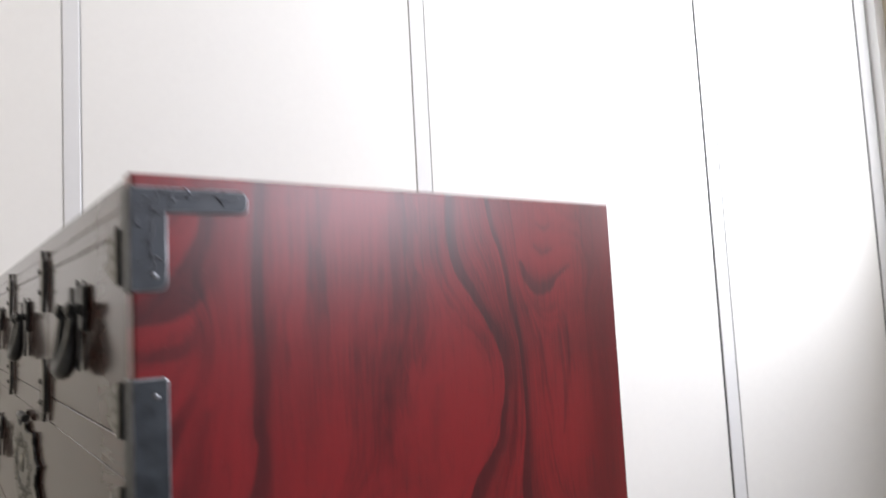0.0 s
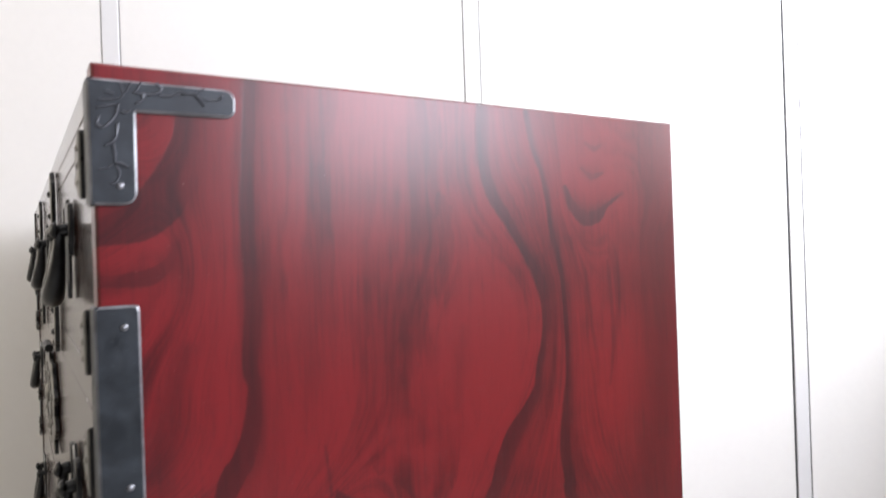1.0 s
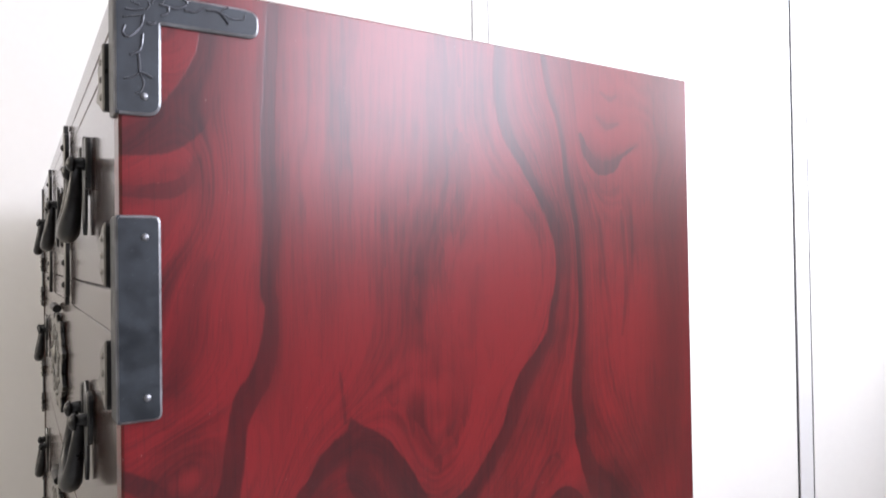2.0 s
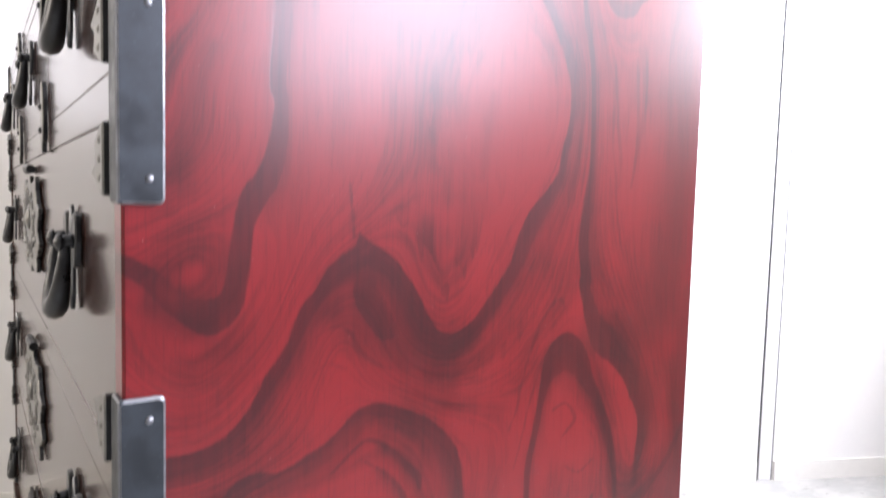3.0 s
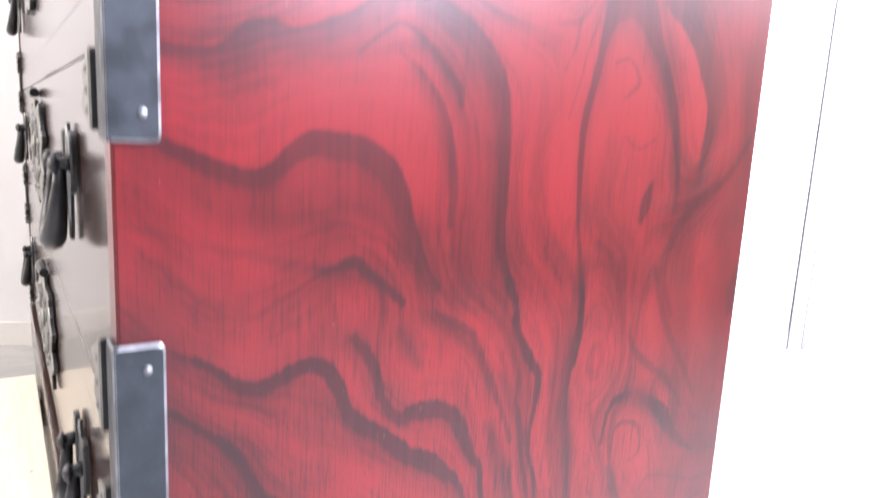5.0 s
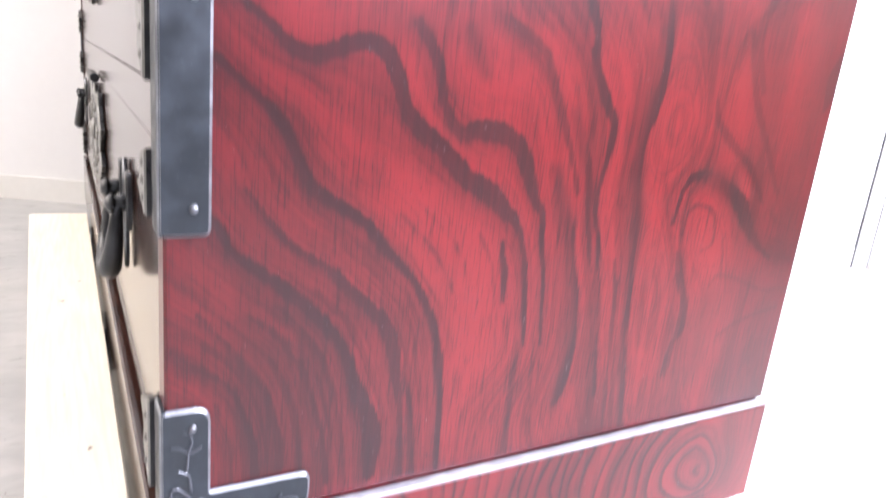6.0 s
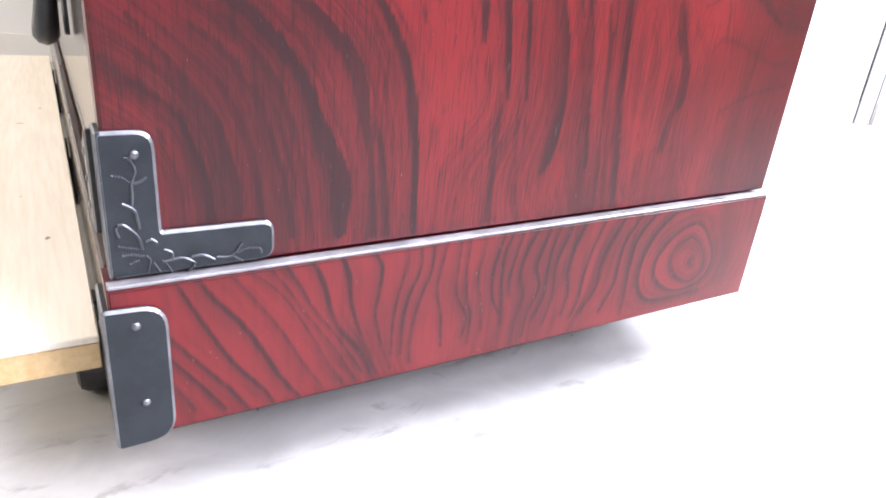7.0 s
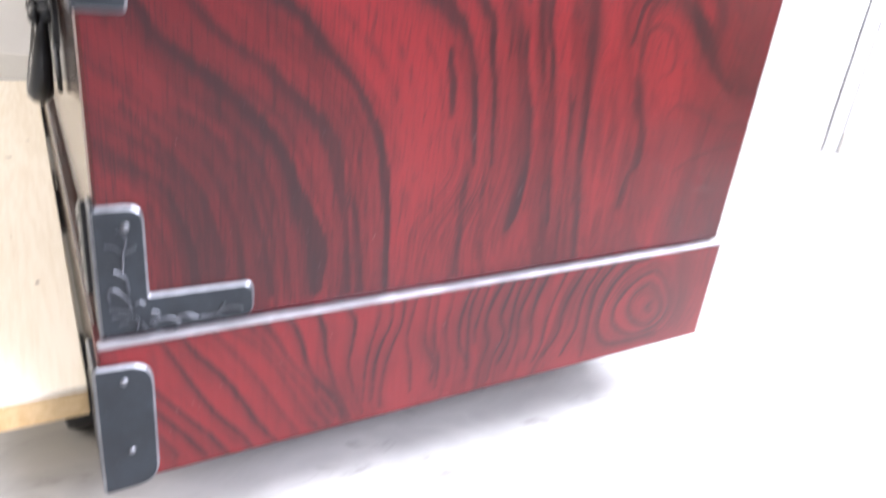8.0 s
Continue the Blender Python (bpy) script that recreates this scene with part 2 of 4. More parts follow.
def bare_wood(name, light, dark):
    m, nodes, links, bsdf = material(name)
    fibre = noise_of(m, 30, 5, (8, 0.5, 8), 0.6)
    wave = noise_of(m, 4, 3, (3, 0.5, 3), 0.5, 0.8)
    tone = maths(m, "MULTIPLY_ADD", wave, 0.5, maths(m, "MULTIPLY", fibre, 0.5))
    col = mixed(m, ramped(m, tone, 0.38, 0.66), light, dark)
    speck = noise_of(m, 90, 1)
    col = mixed(m, ramped(m, speck, 0.76, 0.8, 0, 0.8), col, (0.12, 0.07, 0.04, 1))
    links.new(col, bsdf.inputs["Base Color"])
    bsdf.inputs["Roughness"].default_value = 0.6
    bumped(m, bsdf, fibre, 0.1, 0.0006)
    return m


def glass():
    m, nodes, links, bsdf = material("window_glass")
    bsdf.inputs["Transmission Weight"].default_value = 1.0
    bsdf.inputs["Roughness"].default_value = 0.0
    bsdf.inputs["IOR"].default_value = 1.45
    return m


LACQUER = figured_lacquer()
FRONT = front_lacquer()
IRON = iron("black_painted_iron", (0.014, 0.018, 0.022, 1), 0.42, 0.35, 0.05)
WORN = iron("worn_iron_edge", (0.15, 0.155, 0.165, 1), 0.4, 0.8, 0.6)
GREY_IRON = iron("dull_grey_iron", (0.13, 0.128, 0.12, 1), 0.40, 0.55, 0.1)
CHASED = iron("chased_iron", (0.055, 0.058, 0.066, 1), 0.36, 0.5, 0.15)
TRIM = iron("pale_silver_trim", (0.21, 0.205, 0.215, 1), 0.36, 0.4, 0.3)
DARK = iron("dark_cast_iron", (0.020, 0.021, 0.022, 1), 0.35, 0.4, 0.03)
WHITE_WALL = painted("white_wall_board", (0.74, 0.735, 0.72, 1), 0.5, 60, 0.03)
WALL_TRIM = painted("white_joint_strip", (0.66, 0.665, 0.675, 1), 0.4, 90, 0.03)
CREAM = painted("tan_wall_paint", (0.36, 0.315, 0.25, 1), 0.6, 60, 0.05)
CEILING = painted("ceiling_paint", (0.80, 0.79, 0.76, 1), 0.7, 80, 0.04)
TAN = painted("brown_wall_paint", (0.10, 0.085, 0.07, 1), 0.6, 60, 0.08)
SKIRT = painted("pale_skirting", (0.72, 0.71, 0.67, 1), 0.45, 70, 0.06)
ALU = painted("window_frame_paint", (0.6, 0.6, 0.6, 1), 0.4, 70, 0.05)
FLOOR = floor_sheet()
PLANK = bare_wood("pale_plywood", (0.82, 0.76, 0.64, 1), (0.73, 0.65, 0.51, 1))
PLANK_EDGE = bare_wood("yellow_plank_edge", (0.66, 0.48, 0.25, 1), (0.52, 0.34, 0.15, 1))
RUBBER = painted("black_rubber", (0.02, 0.02, 0.022, 1), 0.5, 80, 0.3)
INNER = painted("raw_inner_wood", (0.30, 0.20, 0.12, 1), 0.7, 60, 0.3)
# shade of the wall's joint gaps, put into the backing's colour
GROOVE = painted("dark_gap_shade", (0.05, 0.05, 0.055, 1), 0.8, 80, 0.3)
PALE_GAP = painted("pale_gap_shade", (0.60, 0.60, 0.59, 1), 0.8, 80, 0.2)
GLASS = glass()


# ---- mesh helpers ----
def part(name, bm, material_, parent=None, label="", smooth=False):
    """Links a bmesh as one mesh object, under a thing or a part. material_ may be a list."""
    me = bpy.data.meshes.new(name)
    bmesh.ops.recalc_face_normals(bm, faces=bm.faces)
    if smooth:
        for f in bm.faces:
            f.smooth = True
    bm.to_mesh(me)
    bm.free()
    for mt in material_ if isinstance(material_, (list, tuple)) else (material_,):
        me.materials.append(mt)
    ob = new(name, me)
    if parent is not None:
        ob.parent = parent
    if label:
        ob["label"] = label
    return ob


def thing(name, label, category, at=(0, 0, 0), **tags):
    ob = new(name)
    ob.location = at
    ob.empty_display_size = 0.05
    return tagged(ob, label, category, **tags)


def box(x0, x1, y0, y1, z0, z1, bevel=0.0, segments=1, bm=None):
    bm = bm or bmesh.new()
    vs = bmesh.ops.create_cube(bm, size=1.0)["verts"]
    for v in vs:
        v.co = Vector((x0 + (v.co.x + 0.5) * (x1 - x0), y0 + (v.co.y + 0.5) * (y1 - y0), z0 + (v.co.z + 0.5) * (z1 - z0)))
    if bevel:
        es = list({e for v in vs for e in v.link_edges})
        bmesh.ops.bevel(bm, geom=es, offset=bevel, segments=segments, affect="EDGES", profile=0.5)
    return bm


def rounded(points, radii, steps=5):
    """A closed outline with its corners rounded: a radius for each point."""
    out = []
    n = len(points)
    for i in range(n):
        p, a, b = Vector(points[i]), Vector(points[i - 1]), Vector(points[(i + 1) % n])
        r = radii[i] if isinstance(radii, (list, tuple)) else radii
        if r <= 0:
            out.append(p)
            continue
        u, w = (a - p).normalized(), (b - p).normalized()
        d = min(r, 0.49 * (a - p).length, 0.49 * (b - p).length)
        s, e = p + u * d, p + w * d
        for k in range(steps + 1):
            t = k / steps
            out.append((1 - t) ** 2 * s + 2 * t * (1 - t) * p + t * t * e)
    return out


def inset(outline, d):
    n = len(outline)
    area = sum(outline[i - 1].x * outline[i].y - outline[i].x * outline[i - 1].y for i in range(n))
    sign = 1 if area > 0 else -1
    out = []
    for i in range(n):
        a, p, b = outline[i - 1], outline[i], outline[(i + 1) % n]
        e1, e2 = (p - a), (b - p)
        n1 = Vector((-e1.y, e1.x)).normalized() if e1.length > 1e-9 else Vector((0, 0))
        n2 = Vector((-e2.y, e2.x)).normalized() if e2.length > 1e-9 else n1
        m = (n1 + n2)
        m = m.normalized() if m.length > 1e-6 else n1
        out.append(p + sign * m * d)
    return out


def plate(outline, thick, frame_of, chamfer=0.0012, bm=None, worn=1, flank=0):
    """A flat plate with a chamfered rim; frame_of turns (u, v, height) into the world. Rim faces take material slot worn, the sides slot flank."""
    bm = bm or bmesh.new()
    loops = []
    for pts, h in ((outline, 0.0), (outline, thick - chamfer), (inset(outline, chamfer), thick)):
        loops.append([bm.verts.new(frame_of(p.x, p.y, h)) for p in pts])
    n = len(outline)
    for a, b, slot in ((loops[0], loops[1], flank), (loops[1], loops[2], worn)):
        for i in range(n):
            f = bm.faces.new((a[i - 1], a[i], b[i], b[i - 1]))
            f.material_index = slot
    bm.faces.new(loops[2])
    bm.faces.new(list(reversed(loops[0])))
    return bm


def tube(path, radius, bm=None, sides=8, cap=True):
    """A round bar along points; radius may be a function of the way along (0 to 1)."""
    bm = bm or bmesh.new()
    pts = [Vector(p) for p in path]
    rings = []
    up = Vector((0.31, 0.17, 0.93)).normalized()
    for i, p in enumerate(pts):
        d = (pts[min(i + 1, len(pts) - 1)] - pts[max(i - 1, 0)]).normalized()
        a = d.cross(up).normalized()
        b = d.cross(a).normalized()
        r = radius(i / (len(pts) - 1)) if callable(radius) else radius
        rings.append([bm.verts.new(p + r * (math.cos(2 * math.pi * k / sides) * a + math.sin(2 * math.pi * k / sides) * b)) for k in range(sides)])
    for r0, r1 in zip(rings[:-1], rings[1:]):
        for k in range(sides):
            bm.faces.new((r0[k - 1], r0[k], r1[k], r1[k - 1]))
    if cap:
        bm.faces.new(rings[0])
        bm.faces.new(list(reversed(rings[-1])))
    return bm


def dome(centre, normal, r, h, bm=None, sides=10):
    bm = bm or bmesh.new()
    c, n = Vector(centre), Vector(normal).normalized()
    a = n.orthogonal().normalized()
    b = n.cross(a)
    rings = []
    for k in range(4):
        t = k / 3 * math.pi / 2 * 0.92
        rings.append([bm.verts.new(c + n * h * math.sin(t) + r * math.cos(t) * (math.cos(2 * math.pi * j / sides) * a + math.sin(2 * math.pi * j / sides) * b)) for j in range(sides)])
    for r0, r1 in zip(rings[:-1], rings[1:]):
        for j in range(sides):
            bm.faces.new((r0[j - 1], r0[j], r1[j], r1[j - 1]))
    bm.faces.new(rings[-1])
    bm.faces.new(list(reversed(rings[0])))
    return bm


def slab(corner, along, away, up, bm=None):
    """A block from one corner and three edge vectors."""
    bm = bm or bmesh.new()
    c = Vector(corner)
    vs = [bm.verts.new(c + i * along + j * away + k * up) for k in (0, 1) for j in (0, 1) for i in (0, 1)]
    for q in ((0, 1, 3, 2), (4, 6, 7, 5), (0, 4, 5, 1), (2, 3, 7, 6), (0, 2, 6, 4), (1, 5, 7, 3)):
        bm.faces.new([vs[i] for i in q])
    return bm


UP = Vector((0, 0, 1))

# ---- the room ----
THICK = 0.12


def wall_piece(name, s0, s1, k0, k1, z0, z1, mat, label, parent=None):
    bm = slab(room(s0, k0, z0), (s1 - s0) * WALL_T, -(k1 - k0) * WALL_N, (z1 - z0) * UP)
    ob = part(name, bm, mat, parent)
    if parent is None:
        tagged(ob, label, "wall", kind="structure")
    return ob


floor = part("floor", slab(room(S0 - THICK, -THICK, FLOOR_Z - 0.1), (CORNER + 2 * THICK - S0) * WALL_T, -(K1 + 2 * THICK) * WALL_N, 0.1 * UP), FLOOR)
tagged(floor, "pale grey floor sheet with faint smudges and specks", "floor", kind="structure")
ceiling = part("ceiling", slab(room(S0 - THICK, -THICK, CEILING_Z), (CORNER + 2 * THICK - S0) * WALL_T, -(K1 + 2 * THICK) * WALL_N, 0.1 * UP), CEILING)
tagged(ceiling, "plain white painted ceiling", "ceiling", kind="structure")

wall_north = thing("wall_north", "white wall of tall boards with joint strips between", "wall", room(0, 0, FLOOR_Z), kind="structure")
wall_north.location = (0, 0, 0)
JOINTS = (-3.194, -2.390, -1.588, -0.785, 0.0205, 0.5465)
edges = [S0] + [j for j in JOINTS] + [CORNER]
for a, b in zip(edges[:-1], edges[1:]):
    a2 = a + (0.0225 if a != S0 else 0)
    b2 = b - (0 if b == CORNER else 0.0230 if b > -0.4 else 0.0200)
    wall_piece("wall_board", a2, b2, -0.0025, 0.0, FLOOR_Z, CEILING_Z, WHITE_WALL, "", wall_north)
# gap shade as backing colour: pale at the left joints, dark at the right
wall_piece("wall_backing", S0, -0.4, -THICK, -0.0025, FLOOR_Z, CEILING_Z, PALE_GAP, "", wall_north)
wall_piece("wall_backing", -0.4, CORNER, -THICK, -0.0025, FLOOR_Z, CEILING_Z, GROOVE, "", wall_north)
for j in JOINTS:
    bm = bmesh.new()
    prof = [(-0.0165, -0.0024), (-0.0165, 0.0004), (-0.0155, 0.0012), (0.0175, 0.0012), (0.0185, 0.0004), (0.0185, -0.0024)]
    lo = [bm.verts.new(room(j + s, k, FLOOR_Z + 0.001)) for s, k in prof]
    hi = [bm.verts.new(room(j + s, k, CEILING_Z)) for s, k in prof]
    for i in range(len(prof)):
        bm.faces.new((lo[i - 1], lo[i], hi[i], hi[i - 1]))
    bm.faces.new(lo)
    bm.faces.new(list(reversed(hi)))
    part("joint_strip", bm, WALL_TRIM, wall_north)

skirting = thing("baseboard", "low pale skirting along the white wall", "skirting", kind="structure")
for a, b in zip(edges[:-1], edges[1:]):
    a2 = a + (0.0250 if a != S0 else 0)
    b2 = b - (0.0250 if b != CORNER else 0)
    wall_piece("skirting_board", a2, b2, 0.0, 0.005, FLOOR_Z, FLOOR_Z + 0.050, SKIRT, "", skirting)


def pierced_wall(name, label, s0, s1, openings):
    """A wall along k with openings, in sections."""
    wall = thing(name, label, "wall", kind="structure")
    k = -THICK
    for k0, k1, z0, z1 in openings:
        wall_piece("wall_section", s0, s1, k, k0, FLOOR_Z, CEILING_Z, CREAM, "", wall)
        wall_piece("wall_section", s0, s1, k0, k1, FLOOR_Z, z0, CREAM, "", wall)
        wall_piece("wall_section", s0, s1, k0, k1, z1, CEILING_Z, CREAM, "", wall)
        k = k1
    wall_piece("wall_section", s0, s1, k, K1 + THICK, FLOOR_Z, CEILING_Z, CREAM, "", wall)


def glazing(name, label, category, opening, s, mullion):
    """A frame with its panes in an opening."""
    k0, k1, z0, z1 = opening
    ob = thing(name, label, category, kind="structure")
    bars = [(k0, k1, z0, z0 + 0.05), (k0, k1, z1 - 0.05, z1), (k0, k0 + 0.05, z0 + 0.05, z1 - 0.05), (k1 - 0.05, k1, z0 + 0.05, z1 - 0.05)]
    edges_k = [k0 + 0.05, k1 - 0.05]
    if mullion:
        m = (k0 + k1) / 2
        bars.append((m - 0.02, m + 0.02, z0 + 0.05, z1 - 0.05))
        edges_k = [k0 + 0.05, m - 0.02, m + 0.02, k1 - 0.05]
    fr = bmesh.new()
    for a, b, c, d in bars:
        slab(room(s, a, c), 0.04 * WALL_T, -(b - a) * WALL_N, (d - c) * UP, fr)
    part("frame", fr, ALU, ob)
    for a, b in zip(edges_k[::2], edges_k[1::2]):
        pane = part("pane", slab(room(s + 0.018, a, z0 + 0.05), 0.004 * WALL_T, -(b - a) * WALL_N, (z1 - z0 - 0.1) * UP), GLASS, ob)
        pane.visible_shadow = False


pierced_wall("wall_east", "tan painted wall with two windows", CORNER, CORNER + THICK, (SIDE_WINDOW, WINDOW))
pierced_wall("wall_west", "plain tan painted wall with an added window", S0 - THICK, S0, (WEST_FILL_WINDOW,))
wall_piece("wall_south", S0, CORNER, K1, K1 + THICK, FLOOR_Z, CEILING_Z, TAN, "plain brown painted wall closing the room")
wall_piece("trim", CORNER - 0.03, CORNER - 0.001, 0.001, 0.03, FLOOR_Z, CEILING_Z, WALL_TRIM, "slim white corner strip from floor to ceiling")
glazing("window_3", "unseen tall window with a pale frame, shut", "window", SIDE_WINDOW, CORNER + 0.07, False)
glazing("window_1", "window with a pale frame and clear panes", "window", WINDOW, CORNER + 0.07, True)
glazing("window_2", "unseen added window with a pale frame and two clear panes", "window", WEST_FILL_WINDOW, S0 - 0.11, True)

# ---- the chest ----
DEPTH, WIDTH, TOP, FOOT = 0.45, 1.17, 0.873, 0.087
BOARD = 0.019


def settled(x, z):
    """How far the old chest has sunk at its feet."""
    return -(0.005 + 0.004 * min(max(1 - x / DEPTH, 0), 1.05)) * min(max((0.42 - z) / 0.34, 0), 1)


def smooth_path(points, step=2.0):
    """A smooth curve through points (Catmull-Rom), resampled."""
    p = [Vector(q) for q in points]
    p = [2 * p[0] - p[1]] + p + [2 * p[-1] - p[-2]]
    out = []
    for a, b, c, d in zip(p[:-3], p[1:-2], p[2:-1], p[3:]):
        n = max(2, int((c - b).length / step))
        for i in range(n):
            t = i / n
            out.append(0.5 * ((2 * b) + (c - a) * t + (2 * a - 5 * b + 4 * c - d) * t * t + (3 * b - a - 3 * c + d) * t ** 3))
    out.append(p[-2])
    return np.array([(v.x, v.y) for v in out])


class Figure:
    """The growth-ring figure of a board, in millimetres across and up: dark veins as ribbons of changing width, and
    soft dark patches.
    Veins with a place in the order of the rings carry a smooth sheet of rings between them."""

    def __init__(self):
        self.veins, self.dark_patches, self.guides = [], [], []

    @staticmethod
    def ribbon(points):
        xz = smooth_path([p[:2] for p in points], 1.2)
        far = np.r_[0, np.cumsum(np.hypot(*np.diff(np.array([p[:2] for p in points], float), axis=0).T))]
        run = np.r_[0, np.cumsum(np.hypot(*np.diff(xz, axis=0).T))]
        return np.c_[xz, np.interp(run / run[-1], far / far[-1], [p[2] for p in points])]

    def vein(self, ring, ink, *points):
        self.veins.append((ring, ink, self.ribbon(points)))

    def guide(self, ring, *points):
        """A run of rings with no vein of its own."""
        self.guides.append((ring, smooth_path(points, 3.0)))

    def dark_patch(self, ink, *points):
        self.dark_patches.append((ink, self.ribbon(points)))

    @staticmethod
    def basis(u, n):
        s = np.clip(u, 0, 1) * (n - 3)
        k = np.minimum(s.astype(int), n - 4)
        r = s - k
        out = np.zeros((len(u), n))
        rows = np.arange(len(u))
        for i, w in enumerate(((1 - r) ** 3 / 6, (3 * r ** 3 - 6 * r ** 2 + 4) / 6, (-3 * r ** 3 + 3 * r ** 2 + 3 * r + 1) / 6, r ** 3 / 6)):
            out[rows, k + i] += w
        return out

    def solve(self, x0, x1, z0, z1, nx, nz, stiff):
        self.box, self.n = (x0, x1, z0, z1), (nx, nz)
        laid = [(v[0], v[2][:, :2]) for v in self.veins if v[0] is not None] + self.guides
        at = np.concatenate([v[1] for v in laid])
        want = np.concatenate([np.full(len(v[1]), v[0]) for v in laid])
        a = self.rows(at)
        idx = np.arange(nx * nz).reshape(nx, nz)
        bend = []
        for i in range(nx):
            for j in range(nz):
                for di, dj in ((1, 0), (0, 1)):
                    if di <= i < nx - di and dj <= j < nz - dj:
                        r = np.zeros(nx * nz)
                        r[idx[i - di, j - dj]], r[idx[i, j]], r[idx[i + di, j + dj]] = stiff, -2 * stiff, stiff
                        bend.append(r)
        bend = np.array(bend)
        m = a.T @ a + bend.T @ bend + 1e-6 * np.eye(nx * nz)
        self.net = np.linalg.solve(m, a.T @ want)

    def rows(self, at):
        x0, x1, z0, z1 = self.box
        bx = self.basis((at[:, 0] - x0) / (x1 - x0), self.n[0])
        bz = self.basis((at[:, 1] - z0) / (z1 - z0), self.n[1])
        return (bx[:, :, None] * bz[:, None, :]).reshape(len(at), -1)

    def at(self, places):
        """At places: the ring number, how far inside a vein's edge, that vein's ink, the wash that trails from a vein,
        and the dark patch.
        """
        ring = np.concatenate([self.rows(c) @ self.net for c in np.array_split(places, 40)])
        n = len(places)
        inside, ink, wash, dark_patch = np.full(n, -9.0), np.full(n, 0.8), np.zeros(n), np.zeros(n)

        def reach(path, margin):
            lo, hi = path[:, :2].min(0) - margin, path[:, :2].max(0) + margin
            return np.nonzero(((places >= lo) & (places <= hi)).all(1))[0]

        for level, strength, path in self.veins:
            near = reach(path, 26)
            if not len(near):
                continue
            best, wide = np.full(len(near), -99.0), np.ones(len(near))
            for c in np.array_split(path, max(1, len(path) // 12)):
                d = np.sqrt(((places[near][:, None] - c[None, :, :2]) ** 2).sum(2))
                depth = c[None, :, 2] / 2 - d
                k = depth.argmax(1)
                top = depth[np.arange(len(near)), k]
                wide = np.where(top > best, c[k, 2], wide)
                best = np.maximum(best, top)
            better = best > inside[near]
            late = 0 if level is None else (0.45 if level < 2.4 else 0.1) * np.clip((ring[near] - level) / 0.14, 0, 1)
            ink[near] = np.where(better, strength * (1 - late), ink[near])
            inside[near] = np.maximum(inside[near], best)
            after = 0.25 if level is None else np.clip((ring[near] - level) / 0.05 + 0.5, 0.08, 1)
            wash[near] = np.maximum(wash[near], strength * after * np.exp(np.minimum(best, 0) / (0.45 * wide + 1.0)))
        for strength, path in self.dark_patches:
            near = reach(path, 60)
            for c in np.array_split(path, max(1, len(path) // 12)):
                d = np.sqrt(((places[near][:, None] - c[None, :, :2]) ** 2).sum(2)) / c[None, :, 2]
                dark_patch[near] = np.maximum(dark_patch[near], strength * np.exp(-d.min(1) ** 2))
        return ring, inside, ink, wash, dark_patch


def figured_board(name, parent, figure, x0, x1, z0, z1, y0, y1, step, scale, rag, label=""):
    """A board whose face at y0 is a fine sheet that carries the figure."""
    nx, nz = round((x1 - x0) / step), round((z1 - z0) / step)
    xs, zs = np.linspace(x0, x1, nx + 1), np.linspace(z0, z1, nz + 1)
    gx, gz = np.meshgrid(xs, zs)
    front = np.c_[gx.ravel(), np.full(gx.size, y0), gz.ravel()]
    quads = [(j * (nx + 1) + i, j * (nx + 1) + i + 1, (j + 1) * (nx + 1) + i + 1, (j + 1) * (nx + 1) + i) for j in range(nz) for i in range(nx)]
    rim = [i for i in range(nx + 1)] + [j * (nx + 1) + nx for j in range(1, nz + 1)] + [nz * (nx + 1) + i for i in range(nx - 1, -1, -1)] + [j * (nx + 1) for j in range(nz - 1, 0, -1)]
    c = 0.0015
    mid_ring = [(min(max(front[i][0], x0), x1), y0 + c, front[i][2]) for i in rim]
    for k, i in enumerate(rim):
        front[i, 0] = min(max(front[i, 0], x0 + c), x1 - c)
        front[i, 2] = min(max(front[i, 2], z0 + c), z1 - c)
    base = len(front)
    back_ring = [(p[0], y1, p[2]) for p in mid_ring]
    n = len(rim)
    for k in range(n):
        a, b = k, (k + 1) % n
        quads.append((rim[b], rim[a], base + a, base + b))
        quads.append((base + b, base + a, base + n + a, base + n + b))
    quads.append(tuple(base + n + k for k in range(n)))
    verts = [(x, y, z + settled(x, z)) for x, y, z in front.tolist() + mid_ring + back_ring]
    me = bpy.data.meshes.new(name)
    me.from_pydata(verts, [], quads)
    flat = np.array([(v[0] * 1000, v[2] * 1000) for v in verts])
    ring, inside, ink, wash, dark_patch = figure.at(flat)
    ring = ring * scale
    flow = np.where(ring < 1, ring, 1 + 0.3 * (ring - 1))
    dz, dx = np.gradient(flow[:base].reshape(nz + 1, nx + 1), step * 1000)
    slope = np.ones(len(verts))
    slope[:base] = np.clip((np.hypot(dx, dz).ravel() - 0.0015) / 0.0045, 0, 1)
    for key, values in (("rag", rag * (0.30 + 0.9 * np.clip((440 - flat[:, 1]) / 190, 0, 1))), ("ring", ring), ("flow", flow), ("inside", inside), ("ink", ink), ("wash", wash), ("dark_patch", dark_patch), ("slope", slope)):
        att = me.attributes.new(key, "FLOAT", "POINT")
        att.data.foreach_set("value", values.astype(np.float32))
    me.materials.append(LACQUER)
    me.update()
    ob = new(name, me)
    ob.parent = parent
    if label:
        ob["label"] = label
    return ob


